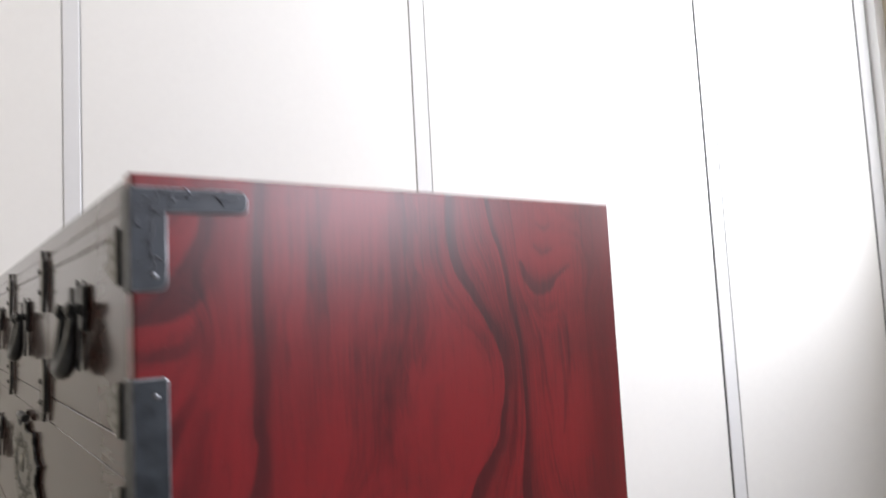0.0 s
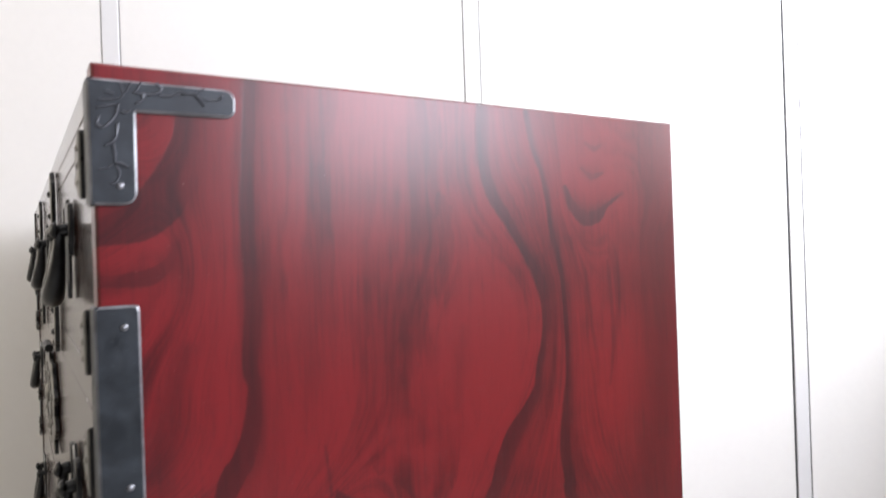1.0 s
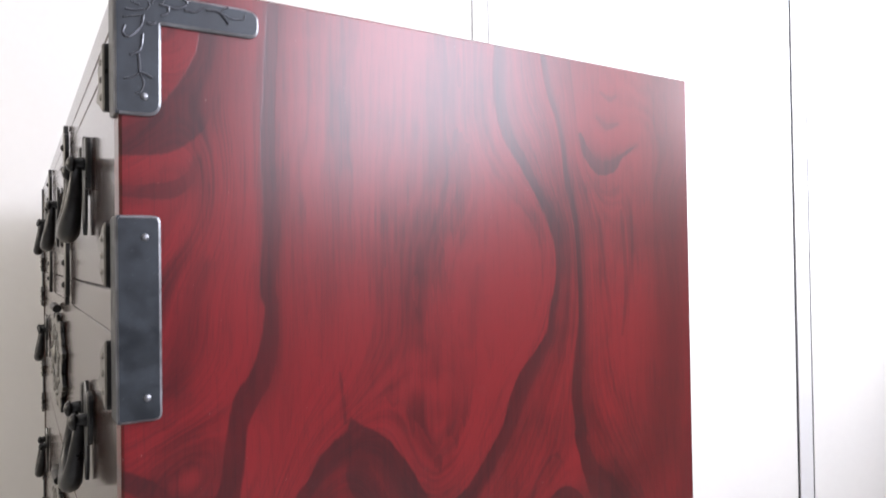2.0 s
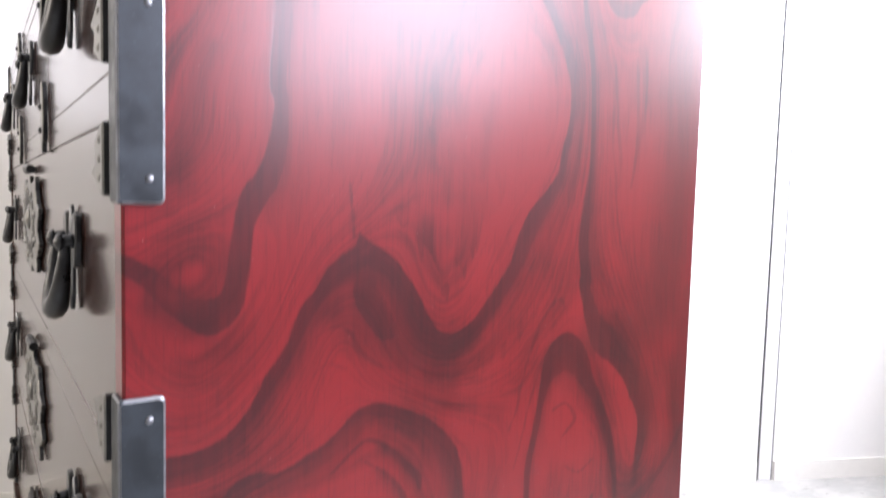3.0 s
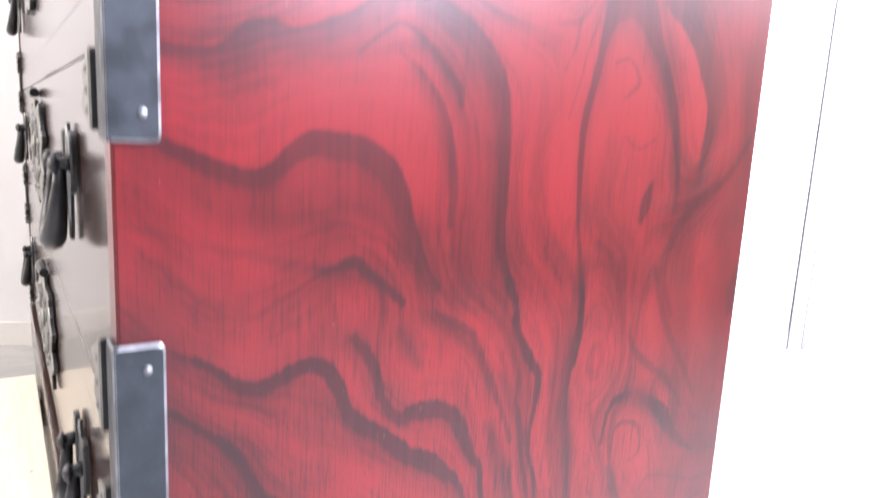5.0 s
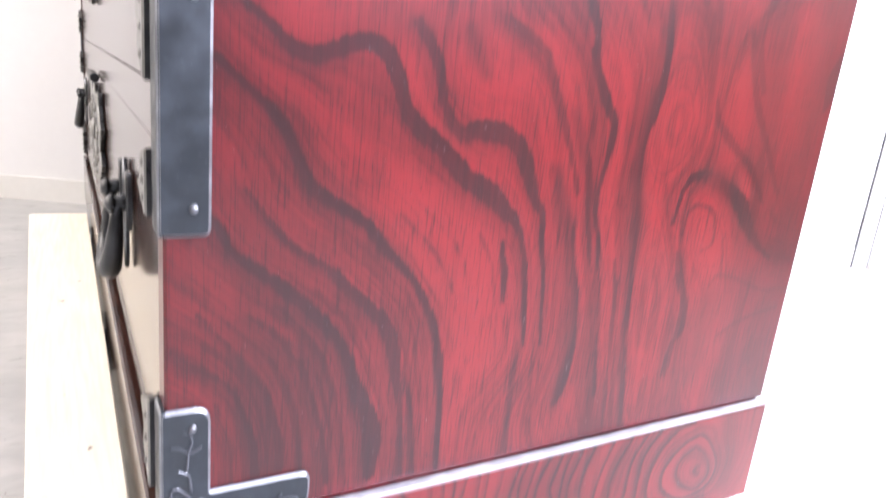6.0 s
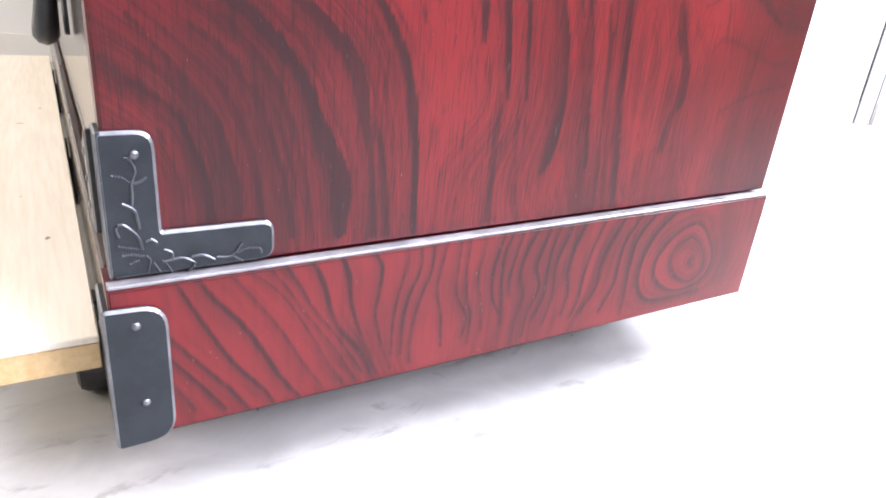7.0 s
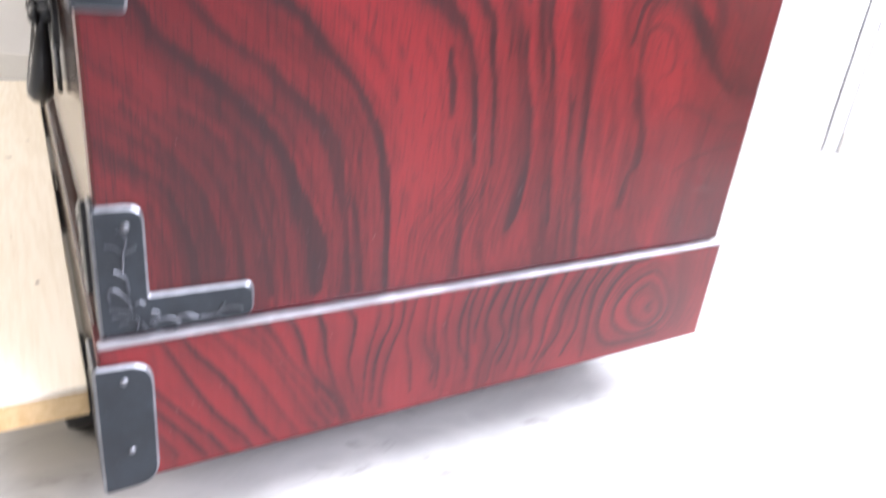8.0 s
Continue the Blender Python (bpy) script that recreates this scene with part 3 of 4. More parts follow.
side = Figure()
side.vein(-1, 0.79, (83, 874, 7.9), (81, 837, 7.9), (79, 787, 8.5), (80, 761, 9.2), (80, 735, 10.5), (78, 706, 9.8), (80, 693, 8.3), (78, 671, 11.4), (73, 654, 13.9), (66, 644, 14.9), (60, 629, 11.7), (55, 595, 12.6), (50, 584, 16.2), (42, 580, 19.7), (32, 584, 14.7), (23, 590, 13.0), (15, 599, 11.4), (7, 605, 9.9), (0, 609, 9.7))
side.vein(0, 0.84, (248, 871, 10.7), (247, 850, 11.6), (248, 831, 11.1), (254, 809, 10.4), (267, 791, 10.1), (276, 777, 8.4), (284, 765, 8.0), (294, 749, 10.5), (299, 730, 5.8), (300, 711, 5.3), (297, 694, 5.8), (293, 680, 6.7), (291, 664, 8.5), (280, 648, 12.1), (268, 634, 15.6), (259, 619, 14.9), (251, 601, 11.7), (241, 587, 11.5), (219, 561, 11.3), (208, 553, 15.1), (195, 548, 19.4), (180, 552, 21.9), (168, 564, 26.3), (156, 580, 31.1), (145, 594, 30.9), (135, 606, 22.7), (127, 604, 21.6), (117, 597, 21.3), (107, 586, 15.9), (100, 580, 14.1), (94, 571, 11.8), (90, 561, 10.6), (84, 550, 12.3), (77, 541, 12.2), (71, 531, 10.3), (63, 520, 10.2), (53, 510, 10.6), (43, 506, 9.8), (32, 504, 9.6), (22, 504, 9.4))
side.vein(0.5, 0.84, (288, 870, 5.7), (293, 844, 4.8), (301, 826, 4.9), (306, 803, 4.9), (310, 779, 5.9), (315, 760, 5.9), (319, 739, 5.5), (322, 703, 6.0), (322, 673, 6.0), (319, 649, 8.5), (319, 642, 10.0), (316, 616, 11.4), (321, 586, 11.6), (318, 586, 10.4), (323, 572, 12.1), (331, 554, 17.5), (341, 541, 26.2), (359, 529, 23.8), (374, 512, 19.0), (386, 495, 22.9), (394, 478, 19.8), (394, 459, 14.1), (389, 438, 8.2), (386, 417, 4.7))
side.vein(0.6, 0.81, (279, 325, 4.0), (275, 361, 4.4), (270, 396, 4.8), (268, 434, 5.2), (269, 458, 6.5), (274, 477, 6.5), (278, 497, 6.5), (283, 515, 10.2), (291, 528, 23.4), (302, 534, 29.4), (314, 527, 23.3), (326, 510, 14.0), (337, 493, 11.3), (348, 470, 10.5), (358, 443, 8.1), (362, 420, 5.5), (363, 397, 3.3))
side.vein(1, 0.79, (6, 474, 5.9), (21, 473, 6.7), (30, 472, 7.5), (42, 471, 10.6), (51, 476, 10.2), (60, 484, 11.0), (70, 486, 9.3), (79, 484, 8.9), (89, 487, 8.4), (99, 491, 9.9), (111, 496, 10.2), (122, 503, 12.4), (131, 511, 11.9), (143, 513, 12.2), (158, 507, 13.3), (175, 498, 16.1), (188, 486, 17.5), (197, 474, 17.1), (203, 454, 14.1), (205, 431, 11.8), (206, 408, 11.1), (206, 384, 11.2), (210, 360, 13.2), (219, 337, 13.6))
side.vein(1.35, 0.66, (113, 481, 2.1), (128, 493, 2.8), (137, 497, 2.9), (149, 491, 3.7), (163, 477, 4.9), (173, 467, 6.6), (175, 458, 3.1))
side.vein(1.5, 0.66, (135, 484, 1.4), (151, 472, 3.3), (163, 456, 4.6), (169, 437, 5.9), (173, 414, 7.2), (172, 392, 4.9))
side.vein(1.8, .8, (5, 439, 5.5), (19, 433, 6.3), (34, 426, 7.8), (49, 420, 9.3), (61, 418, 8.9), (71, 422, 9.1), (80, 430, 10.5), (90, 435, 13.4), (102, 434, 15.1), (116, 432, 14.9), (129, 424, 14.6), (137, 412, 13.5), (143, 398, 9.9), (151, 378, 7.8), (164, 356, 5.7))
side.vein(None, 0.75, (129, 623, 1.6), (131, 617, 8.5), (133, 609, 18.5), (137, 597, 28.9), (141, 583, 27.4), (149, 569, 23.2))
side.vein(2.5, .8, (92, 372, 2.1), (99, 371, 4.3), (107, 373, 6.5), (115, 375, 5.8), (121, 367, 7.4), (131, 361, 5.3), (143, 350, 4.7))
side.vein(None, .5, (447, 456, 4.9), (424, 425, 6.0), (401, 409, 7.0), (378, 394, 8.0), (363, 374, 7.9), (358, 351, 6.8), (371, 319, 4.7))
side.vein(None, 0.62, (449, 351, 3.9), (444, 332, 16.7), (441, 312, 5.2))
side.vein(None, .8, (337, 417, 3.2), (333, 404, 10.6), (329, 390, 5.3))
side.vein(None, 0.48, (291, 492, 2.4), (304, 495, 2.4), (314, 482, 4.0), (303, 471, 2.9))
side.vein(None, 0.44, (305, 447, 2.0), (320, 439, 2.6), (335, 446, 2.1))
side.vein(None, 0.70, (122, 652, 1.0), (124, 637, 2.4), (125, 621, 2.4))
side.vein(None, 0.48, (100, 563, 1.6), (114, 569, 2.0), (124, 564, 3.0), (130, 553, 4.1), (143, 543, 3.2), (155, 539, 1.8))
side.vein(None, 0.44, (170, 534, 1.5), (187, 528, 1.9), (204, 530, 2.0), (218, 541, 1.6))
side.vein(None, 0.44, (67, 509, 1.2), (82, 523, 1.6), (93, 544, 1.6), (100, 550, 1.3))
side.vein(None, 0.40, (76, 511, 1.2), (86, 521, 1.3), (96, 536, 1.3), (108, 547, 1.3), (121, 543, 1.7))
side.vein(None, 0.44, (249, 484, 1.8), (256, 499, 2.2), (260, 518, 2.2), (271, 548, 2.7), (283, 567, 2.7), (294, 574, 2.8), (300, 567, 1.9))
side.vein(None, 0.44, (255, 455, 1.8), (262, 479, 1.8), (268, 502, 2.3), (278, 529, 2.3))
side.vein(1.1, 0.79, (324, 815, 4.0), (331, 801, 9.1), (344, 791, 12.4), (358, 793, 10.6), (368, 801, 4.3), (386, 811, 2.2))
side.vein(1.3, 0.53, (342, 830, 3.1), (352, 824, 5.8), (365, 827, 3.2))
side.vein(1.4, 0.44, (347, 850, 2.6), (356, 846, 4.2), (363, 849, 2.7))
side.vein(None, 0.40, (367, 757, 3.2), (370, 730, 4.3), (371, 693, 4.3), (366, 658, 3.2))
side.vein(-1.6, 0.77, (48, 857, 14.1), (48, 841, 15.4), (44, 822, 20.7), (34, 803, 25.0), (22, 791, 22.1), (8, 786, 16.9), (-1, 784, 13.8))
side.vein(-1.8, 0.62, (39, 777, 2.4), (34, 766, 7.8), (25, 760, 9.4), (13, 759, 8.0), (2, 759, 6.7))
# broad soft darkening down the upper rear edge
side.dark_patch(.55, (429, 866, 23.4), (430, 803, 29.3), (423, 746, 31.9), (429, 688, 35.1), (421, 617, 40.5), (414, 561, 43.0))
side.dark_patch(.22, (226, 715, 3.4), (223, 692, 6.0), (219, 662, 4.2))
side.dark_patch(.2, (214, 643, 10.9), (209, 628, 10.0))
side.dark_patch(.4, (43, 719, 4.9), (33, 690, 6.5), (26, 651, 8.8))
side.dark_patch(.15, (122, 822, 5.0), (124, 780, 4.3), (124, 731, 4.3))
side.dark_patch(.6, (445, 569, 17.6), (443, 490, 20.5), (441, 423, 24.7), (440, 353, 29.1), (441, 270, 32.8))
side.dark_patch(.5, (384, 403, 17.2), (374, 357, 23.0), (387, 295, 30.1))
side.dark_patch(.45, (40, 570, 8.2), (32, 574, 8.1), (22, 579, 7.8), (12, 588, 6.6))
side.dark_patch(.4, (114, 576, 8.4), (135, 566, 13.7), (158, 549, 10.8), (187, 535, 10.0))
side.dark_patch(.4, (14, 418, 17.2), (49, 403, 15.6), (84, 401, 20.3), (116, 404, 21.6))
side.vein(3, 0.98, (25, 336, 3.6), (38, 329, 4.6), (46, 323, 5.3), (54, 316, 7.4), (65, 314, 8.6), (78, 319, 8.8), (89, 322, 9.0), (99, 318, 9.3), (106, 306, 9.0), (111, 293, 8.6), (120, 283, 10.1), (132, 275, 10.5), (142, 266, 10.8), (152, 257, 11.1), (167, 250, 12.9), (178, 240, 9.8), (187, 232, 5.9), (193, 216, 4.8), (198, 190, 2.8), (203, 157, 2.2))
side.vein(2.6, 0.93, (114, 333, 6.6), (122, 324, 6.8), (128, 311, 6.4), (133, 295, 6.0), (143, 282, 7.5), (155, 284, 11.5), (168, 283, 11.8), (179, 278, 11.5), (189, 264, 9.1), (196, 248, 7.2), (203, 237, 4.7), (209, 206, 3.5), (215, 156, 2.3))
side.vein(1.6, 1.00, (209, 264, 3.6), (219, 238, 6.8), (225, 228, 7.1), (230, 206, 7.4), (235, 189, 9.1), (238, 165, 9.4), (239, 143, 8.9), (236, 121, 8.2), (233, 112, 3.3))
side.vein(1.2, 0.98, (215, 356, 10.0), (222, 340, 8.9), (227, 322, 7.1), (236, 307, 8.0), (246, 288, 6.0), (242, 245, 3.6), (250, 216, 3.0), (258, 171, 2.8), (267, 114, 3.1))
side.vein(1.9, 0.72, (161, 341, 6.7), (176, 335, 6.9), (192, 325, 5.9), (201, 308, 5.4), (210, 290, 5.7), (219, 271, 5.1), (226, 251, 3.8))
side.vein(1.4, 0.80, (216, 296, 3.5), (224, 281, 6.6), (232, 265, 6.0), (239, 230, 4.0), (247, 201, 2.5))
side.dark_patch(.6, (143, 334, 4.1), (150, 321, 6.1), (155, 313, 3.7))
side.vein(0.55, 1.00, (275, 364, 4.4), (279, 339, 6.1), (279, 320, 7.8), (275, 300, 10.2), (271, 286, 8.7), (271, 265, 7.3), (278, 223, 4.7), (282, 188, 3.7), (286, 151, 4.3), (293, 111, 4.6), (296, 86, 3.8))
side.vein(0.8, 0.98, (310, 230, 2.5), (315, 254, 4.4), (325, 262, 6.9), (341, 260, 8.8), (359, 252, 10.4), (374, 242, 13.0), (385, 227, 11.6), (401, 212, 6.3), (417, 202, 3.5))
side.vein(None, 0.69, (321, 223, 2.9), (324, 239, 3.7), (336, 242, 3.8), (349, 234, 3.5), (352, 216, 3.6), (343, 210, 2.7))
side.vein(None, 0.69, (320, 210, 3.0), (328, 190, 6.6), (336, 171, 5.9), (334, 147, 4.2), (331, 119, 3.4))
side.vein(None, 0.57, (329, 310, 3.4), (336, 296, 6.1), (354, 282, 6.4), (376, 267, 4.8), (396, 243, 3.5))
side.vein(None, 0.52, (350, 354, 5.1), (359, 330, 5.7), (369, 309, 5.9), (390, 279, 5.3), (409, 251, 3.6))
side.vein(None, 0.98, (178, 222, 2.6), (182, 204, 5.1), (183, 186, 2.4))
side.vein(None, 0.69, (113, 240, 0.8), (127, 227, 1.2), (139, 213, 1.2), (149, 195, 1.0))
side.vein(None, 0.64, (122, 246, 0.8), (137, 233, 1.2), (150, 219, 1.2), (158, 201, 1.0))
side.vein(None, 0.57, (162, 228, 1.6), (171, 213, 1.6), (177, 191, 1.4), (182, 158, 1.4))
side.vein(3.8, 0.98, (22, 309, 4.1), (31, 301, 4.7), (41, 292, 5.4), (51, 281, 6.1), (62, 258, 6.3), (71, 249, 6.8), (82, 243, 7.0), (95, 234, 6.5), (104, 224, 6.2), (115, 213, 4.7), (125, 202, 4.2), (135, 184, 5.7), (143, 163, 6.5), (145, 146, 5.5), (148, 128, 4.5), (149, 102, 5.3), (150, 84, 4.1))
side.vein(4.6, 0.93, (35, 252, 3.7), (49, 233, 4.4), (61, 222, 4.6), (75, 213, 5.4), (86, 202, 6.7), (98, 191, 7.6), (111, 176, 9.2), (116, 160, 9.0), (120, 141, 6.5), (123, 123, 5.5), (124, 105, 6.3), (125, 85, 5.3))
side.vein(4.4, 0.87, (118, 157, 2.3), (126, 138, 3.6), (130, 116, 4.4), (133, 84, 4.0))
side.vein(5.2, 1.00, (8, 248, 3.5), (21, 237, 4.6), (29, 223, 5.2), (41, 213, 6.0), (54, 203, 6.8), (67, 192, 7.6), (78, 180, 7.4), (88, 165, 6.8), (92, 152, 8.2), (98, 139, 9.6), (104, 124, 12.3), (107, 109, 11.5), (107, 89, 7.6))
side.vein(5.8, 0.80, (38, 190, 2.7), (49, 182, 3.2), (58, 170, 3.9), (66, 158, 4.6), (71, 142, 4.0), (76, 126, 3.6), (79, 108, 4.0), (82, 90, 3.6))
side.vein(5.5, 0.69, (52, 195, 2.3), (63, 182, 2.9), (73, 168, 3.0), (80, 152, 2.6), (86, 133, 2.8), (90, 110, 2.9), (93, 86, 2.5))
side.vein(5.65, 0.57, (61, 175, 1.9), (70, 160, 2.3), (75, 147, 2.1), (82, 120, 2.3), (86, 90, 2.4))
side.vein(6.4, 0.87, (14, 193, 2.5), (23, 183, 2.6), (31, 172, 2.9), (39, 160, 3.3), (46, 151, 3.4), (50, 138, 4.3), (54, 121, 5.8), (56, 105, 5.5))
side.vein(6.1, 0.64, (27, 188, 2.2), (40, 175, 2.5), (51, 163, 2.9), (58, 148, 2.8), (63, 132, 3.2), (66, 112, 3.6), (68, 101, 3.4))
side.vein(7, 0.98, (3, 176, 2.1), (7, 172, 3.0), (13, 167, 4.4), (20, 162, 3.8), (27, 157, 3.0), (33, 148, 3.1), (37, 136, 3.2), (41, 122, 4.6), (43, 103, 4.8))
side.vein(7.6, 0.57, (23, 146, 1.9), (27, 134, 2.4), (30, 120, 3.0), (31, 99, 3.2))
side.vein(6.8, 0.52, (6, 185, 2.5), (20, 175, 2.6), (32, 163, 2.8), (41, 148, 2.7), (46, 130, 3.1), (49, 111, 3.7))
side.vein(None, 0.69, (198, 160, 2.0), (198, 135, 4.5), (198, 112, 5.4), (200, 86, 5.3))
side.vein(None, 0.57, (209, 175, 1.7), (211, 144, 2.5), (214, 118, 2.6), (217, 93, 2.3))
side.vein(1.0, 0.69, (265, 207, 3.2), (272, 176, 3.4), (274, 143, 3.6), (278, 107, 2.9), (281, 86, 2.6))
side.vein(None, 0.80, (326, 194, 7.2), (335, 177, 7.1), (339, 156, 5.6), (332, 141, 4.8), (328, 119, 3.1))
side.dark_patch(.5, (362, 174, 13.1), (359, 152, 18.0), (358, 125, 18.6))
side.vein(None, 0.40, (358, 184, 3.4), (365, 191, 4.3), (383, 188, 3.6), (400, 182, 3.7), (420, 176, 3.8), (442, 177, 3.0))
side.vein(None, 0.47, (379, 144, 3.3), (393, 151, 3.3), (414, 157, 2.9), (440, 161, 3.0))
side.dark_patch(.5, (4, 221, 9.0), (3, 189, 9.4), (6, 166, 12.4))
side.dark_patch(.45, (39, 254, 6.9), (54, 241, 7.3), (74, 226, 7.9))
side.dark_patch(.4, (3, 398, 2.8), (33, 388, 3.0), (64, 380, 3.3), (90, 373, 4.2))
side.dark_patch(.35, (131, 587, 8.0), (135, 572, 8.2), (146, 556, 7.0))
# broad soft darkening low down along the front and rear edges
side.dark_patch(0.62, (6, 330, 50), (20, 250, 58), (44, 180, 58), (66, 110, 52))
side.dark_patch(0.6, (440, 400, 34), (442, 300, 46), (440, 200, 58), (432, 95, 60))
side.guide(-1.3, (58, 872), (62, 800), (60, 740), (48, 690), (40, 640))
side.guide(-0.85, (110, 872), (108, 780), (108, 700), (100, 640), (84, 590), (60, 550), (20, 545))
side.guide(-0.6, (140, 872), (138, 780), (140, 700), (136, 650))
side.guide(-0.4, (165, 760), (172, 730), (184, 760), (190, 872))
side.guide(-0.35, (180, 690), (176, 640), (184, 600), (200, 590))
side.guide(-0.2, (222, 872), (226, 800), (246, 760), (262, 720), (258, 680), (240, 640), (222, 605), (200, 580))
side.guide(0.9, (350, 760), (355, 700), (360, 640), (370, 590), (395, 540), (415, 480))
side.guide(1.3, (400, 780), (405, 700), (408, 620), (425, 540), (440, 460))
side.guide(0.75, (320, 470), (318, 430), (325, 380), (330, 330), (325, 290))
side.guide(0.9, (380, 400), (372, 350), (368, 300), (362, 262))
side.guide(1.0, (420, 400), (412, 340), (405, 280), (398, 230))
side.guide(0.75, (330, 190), (332, 140), (335, 90))
side.guide(0.9, (390, 190), (385, 140), (385, 90))
side.solve(0, 450, 80, 880, 15, 26, 0.12)

chest = thing("tansu_chest", "red lacquered chest of drawers with black iron fittings", "chest", (0, 0, FLOOR_Z))
chest.location = (0, 0, 0)
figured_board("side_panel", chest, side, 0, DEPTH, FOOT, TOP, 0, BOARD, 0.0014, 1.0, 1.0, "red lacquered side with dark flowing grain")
part("side_panel", box(0, DEPTH, WIDTH - BOARD, WIDTH, FOOT, TOP, 0.0015), FRONT, chest)
part("top_panel", box(0.0005, DEPTH, BOARD, WIDTH - BOARD, TOP - BOARD, TOP - 0.0005, 0.001), FRONT, chest)
part("bottom_panel", box(0.012, DEPTH, BOARD, WIDTH - BOARD, FOOT, FOOT + 0.012), FRONT, chest)
part("back_panel", box(DEPTH - 0.008, DEPTH - 0.0005, BOARD, WIDTH - BOARD, FOOT + 0.012, TOP - BOARD), INNER, chest)

ROWS = ((0.706, 0.839), (0.502, 0.681), (0.297, 0.474), (0.110, 0.272))
rails = [(0.839, TOP - BOARD), (0.681, 0.706), (0.474, 0.502), (0.272, 0.297), (FOOT + 0.012, 0.110)]
for z0, z1 in rails:
    part("rail", box(0.001, 0.02, BOARD, WIDTH - BOARD, z0, z1, 0.0008), FRONT, chest)
third = (WIDTH - 2 * BOARD) / 3
for i in (1, 2):
    y = BOARD + i * third
    part("divider", box(0.0012, 0.02, y - 0.009, y + 0.009, ROWS[0][0], ROWS[0][1], 0.0008), FRONT, chest)


def on_front(y0, z0):
    """Turns (across, up, proud) into the world, on the chest's front face."""
    return lambda u, v, h: Vector((-h, y0 + u, z0 + v))


def on_side(x0, z0):
    return lambda u, v, h: Vector((x0 + u, -h, z0 + v))


def drawer(y0, y1, z0, z1):
    gap = 0.0006
    return part("drawer", box(0.0014, 0.02, y0 + gap, y1 - gap, z0 + gap, z1 - gap, 0.0006), FRONT, chest)


def pull(parent, y, z):
    """A cast bail pull: a long pointed back plate, two posts on rosettes and a thick hanging loop."""
    ob = part("pull", plate(rounded([Vector(p) for p in ((-0.006, 0.030), (0, 0.040), (0.006, 0.030), (0.010, 0.004), (0.007, -0.026), (0, -0.037), (-0.007, -0.026), (-0.010, 0.004))], 0.003, 2), 0.003, on_front(y, z), 0.001), [DARK, WORN], parent, "black cast iron bail pull")
    half = 0.026
    for s in (-1, 1):
        bm = plate(rounded([Vector(p) for p in ((-0.008, 0.020), (0.008, 0.020), (0.011, 0.0), (0.005, -0.018), (-0.005, -0.018), (-0.011, 0.0))], 0.005, 2), 0.0035, on_front(y + s * half, z + 0.014), 0.001, None, 0)
        part("rosette", bm, DARK, ob)
        bm = bmesh.new()
        tube([(0, y + s * half, z + 0.014), (-0.006, y + s * half, z + 0.015), (-0.0115, y + s * half, z + 0.014)], lambda t: 0.0052 - 0.001 * t, bm)
        dome((-0.0105, y + s * half, z + 0.014), (-1, 0, 0), 0.0066, 0.005, bm)
        part("post", bm, DARK, ob, smooth=True)
    path = []
    for k in range(21):
        a = math.pi * k / 20
        path.append((-0.0085 - 0.0045 * math.sin(a), y + half * math.cos(a) * (1.0 + 0.25 * math.sin(a)), z + 0.013 - 0.047 * math.sin(a) ** 0.8))
    part("bail", tube(path, lambda t: 0.0036 + 0.0042 * math.sin(math.pi * t), sides=10), DARK, ob, smooth=True)
    return ob


def wavy(w, h, waves, depth):
    """A scalloped outline, w by h, like a cut lock plate."""
    pts = []
    for k in range(72):
        a = 2 * math.pi * k / 72
        c, s = math.cos(a), math.sin(a)
        r = (abs(c) ** 3.2 + abs(s) ** 3.2) ** (-1 / 3.2)
        r *= 1 - depth * (0.5 + 0.5 * math.cos(waves * a)) - 0.4 * depth * (0.5 + 0.5 * math.cos((waves * 2 + 1) * a + 0.7))
        pts.append(Vector((w / 2 * r * c, h / 2 * r * s)))
    return pts


def lock_plate(parent, y, z, w, h):
    ob = part("lock_plate", plate(wavy(w, h, 10, 0.16), 0.0044, on_front(y, z), 0.0009, None, 1, 2), [GREY_IRON, GREY_IRON, DARK], parent, "scalloped iron lock plate with relief")
    bm = bmesh.new()
    for i in range(9):
        a = 2 * math.pi * i / 9
        dome((-0.0042, y + 0.36 * w * math.cos(a), z + 0.34 * h * math.sin(a)), (-1, 0, 0), 0.004, 0.003, bm, 8)
    for i in range(14):
        a = 2 * math.pi * i / 14 + 0.2
        cy, cz, r = y + 0.27 * w * math.cos(a), z + 0.26 * h * math.sin(a), 0.011
        tube([(-0.0048, cy + r * math.cos(b) * (1 - b / 9), cz + r * math.sin(b) * (1 - b / 9)) for b in np.linspace(0, 5.5, 12)], 0.0013, bm, 5)
    tagged(part("relief", bm, GREY_IRON, ob), kind="stuff")
    part("keyhole_boss", dome((-0.0042, y, z + 0.006), (-1, 0, 0), 0.013, 0.005, None, 16), GREY_IRON, ob, smooth=True)
    bm = tube([(-0.004, y - 0.03, z + h * 0.5 + 0.006), (-0.006, y, z + h * 0.5 + 0.008), (-0.004, y + 0.03, z + h * 0.5 + 0.006)], 0.005, None, 8)
    part("bolt", bm, DARK, ob)
    return ob


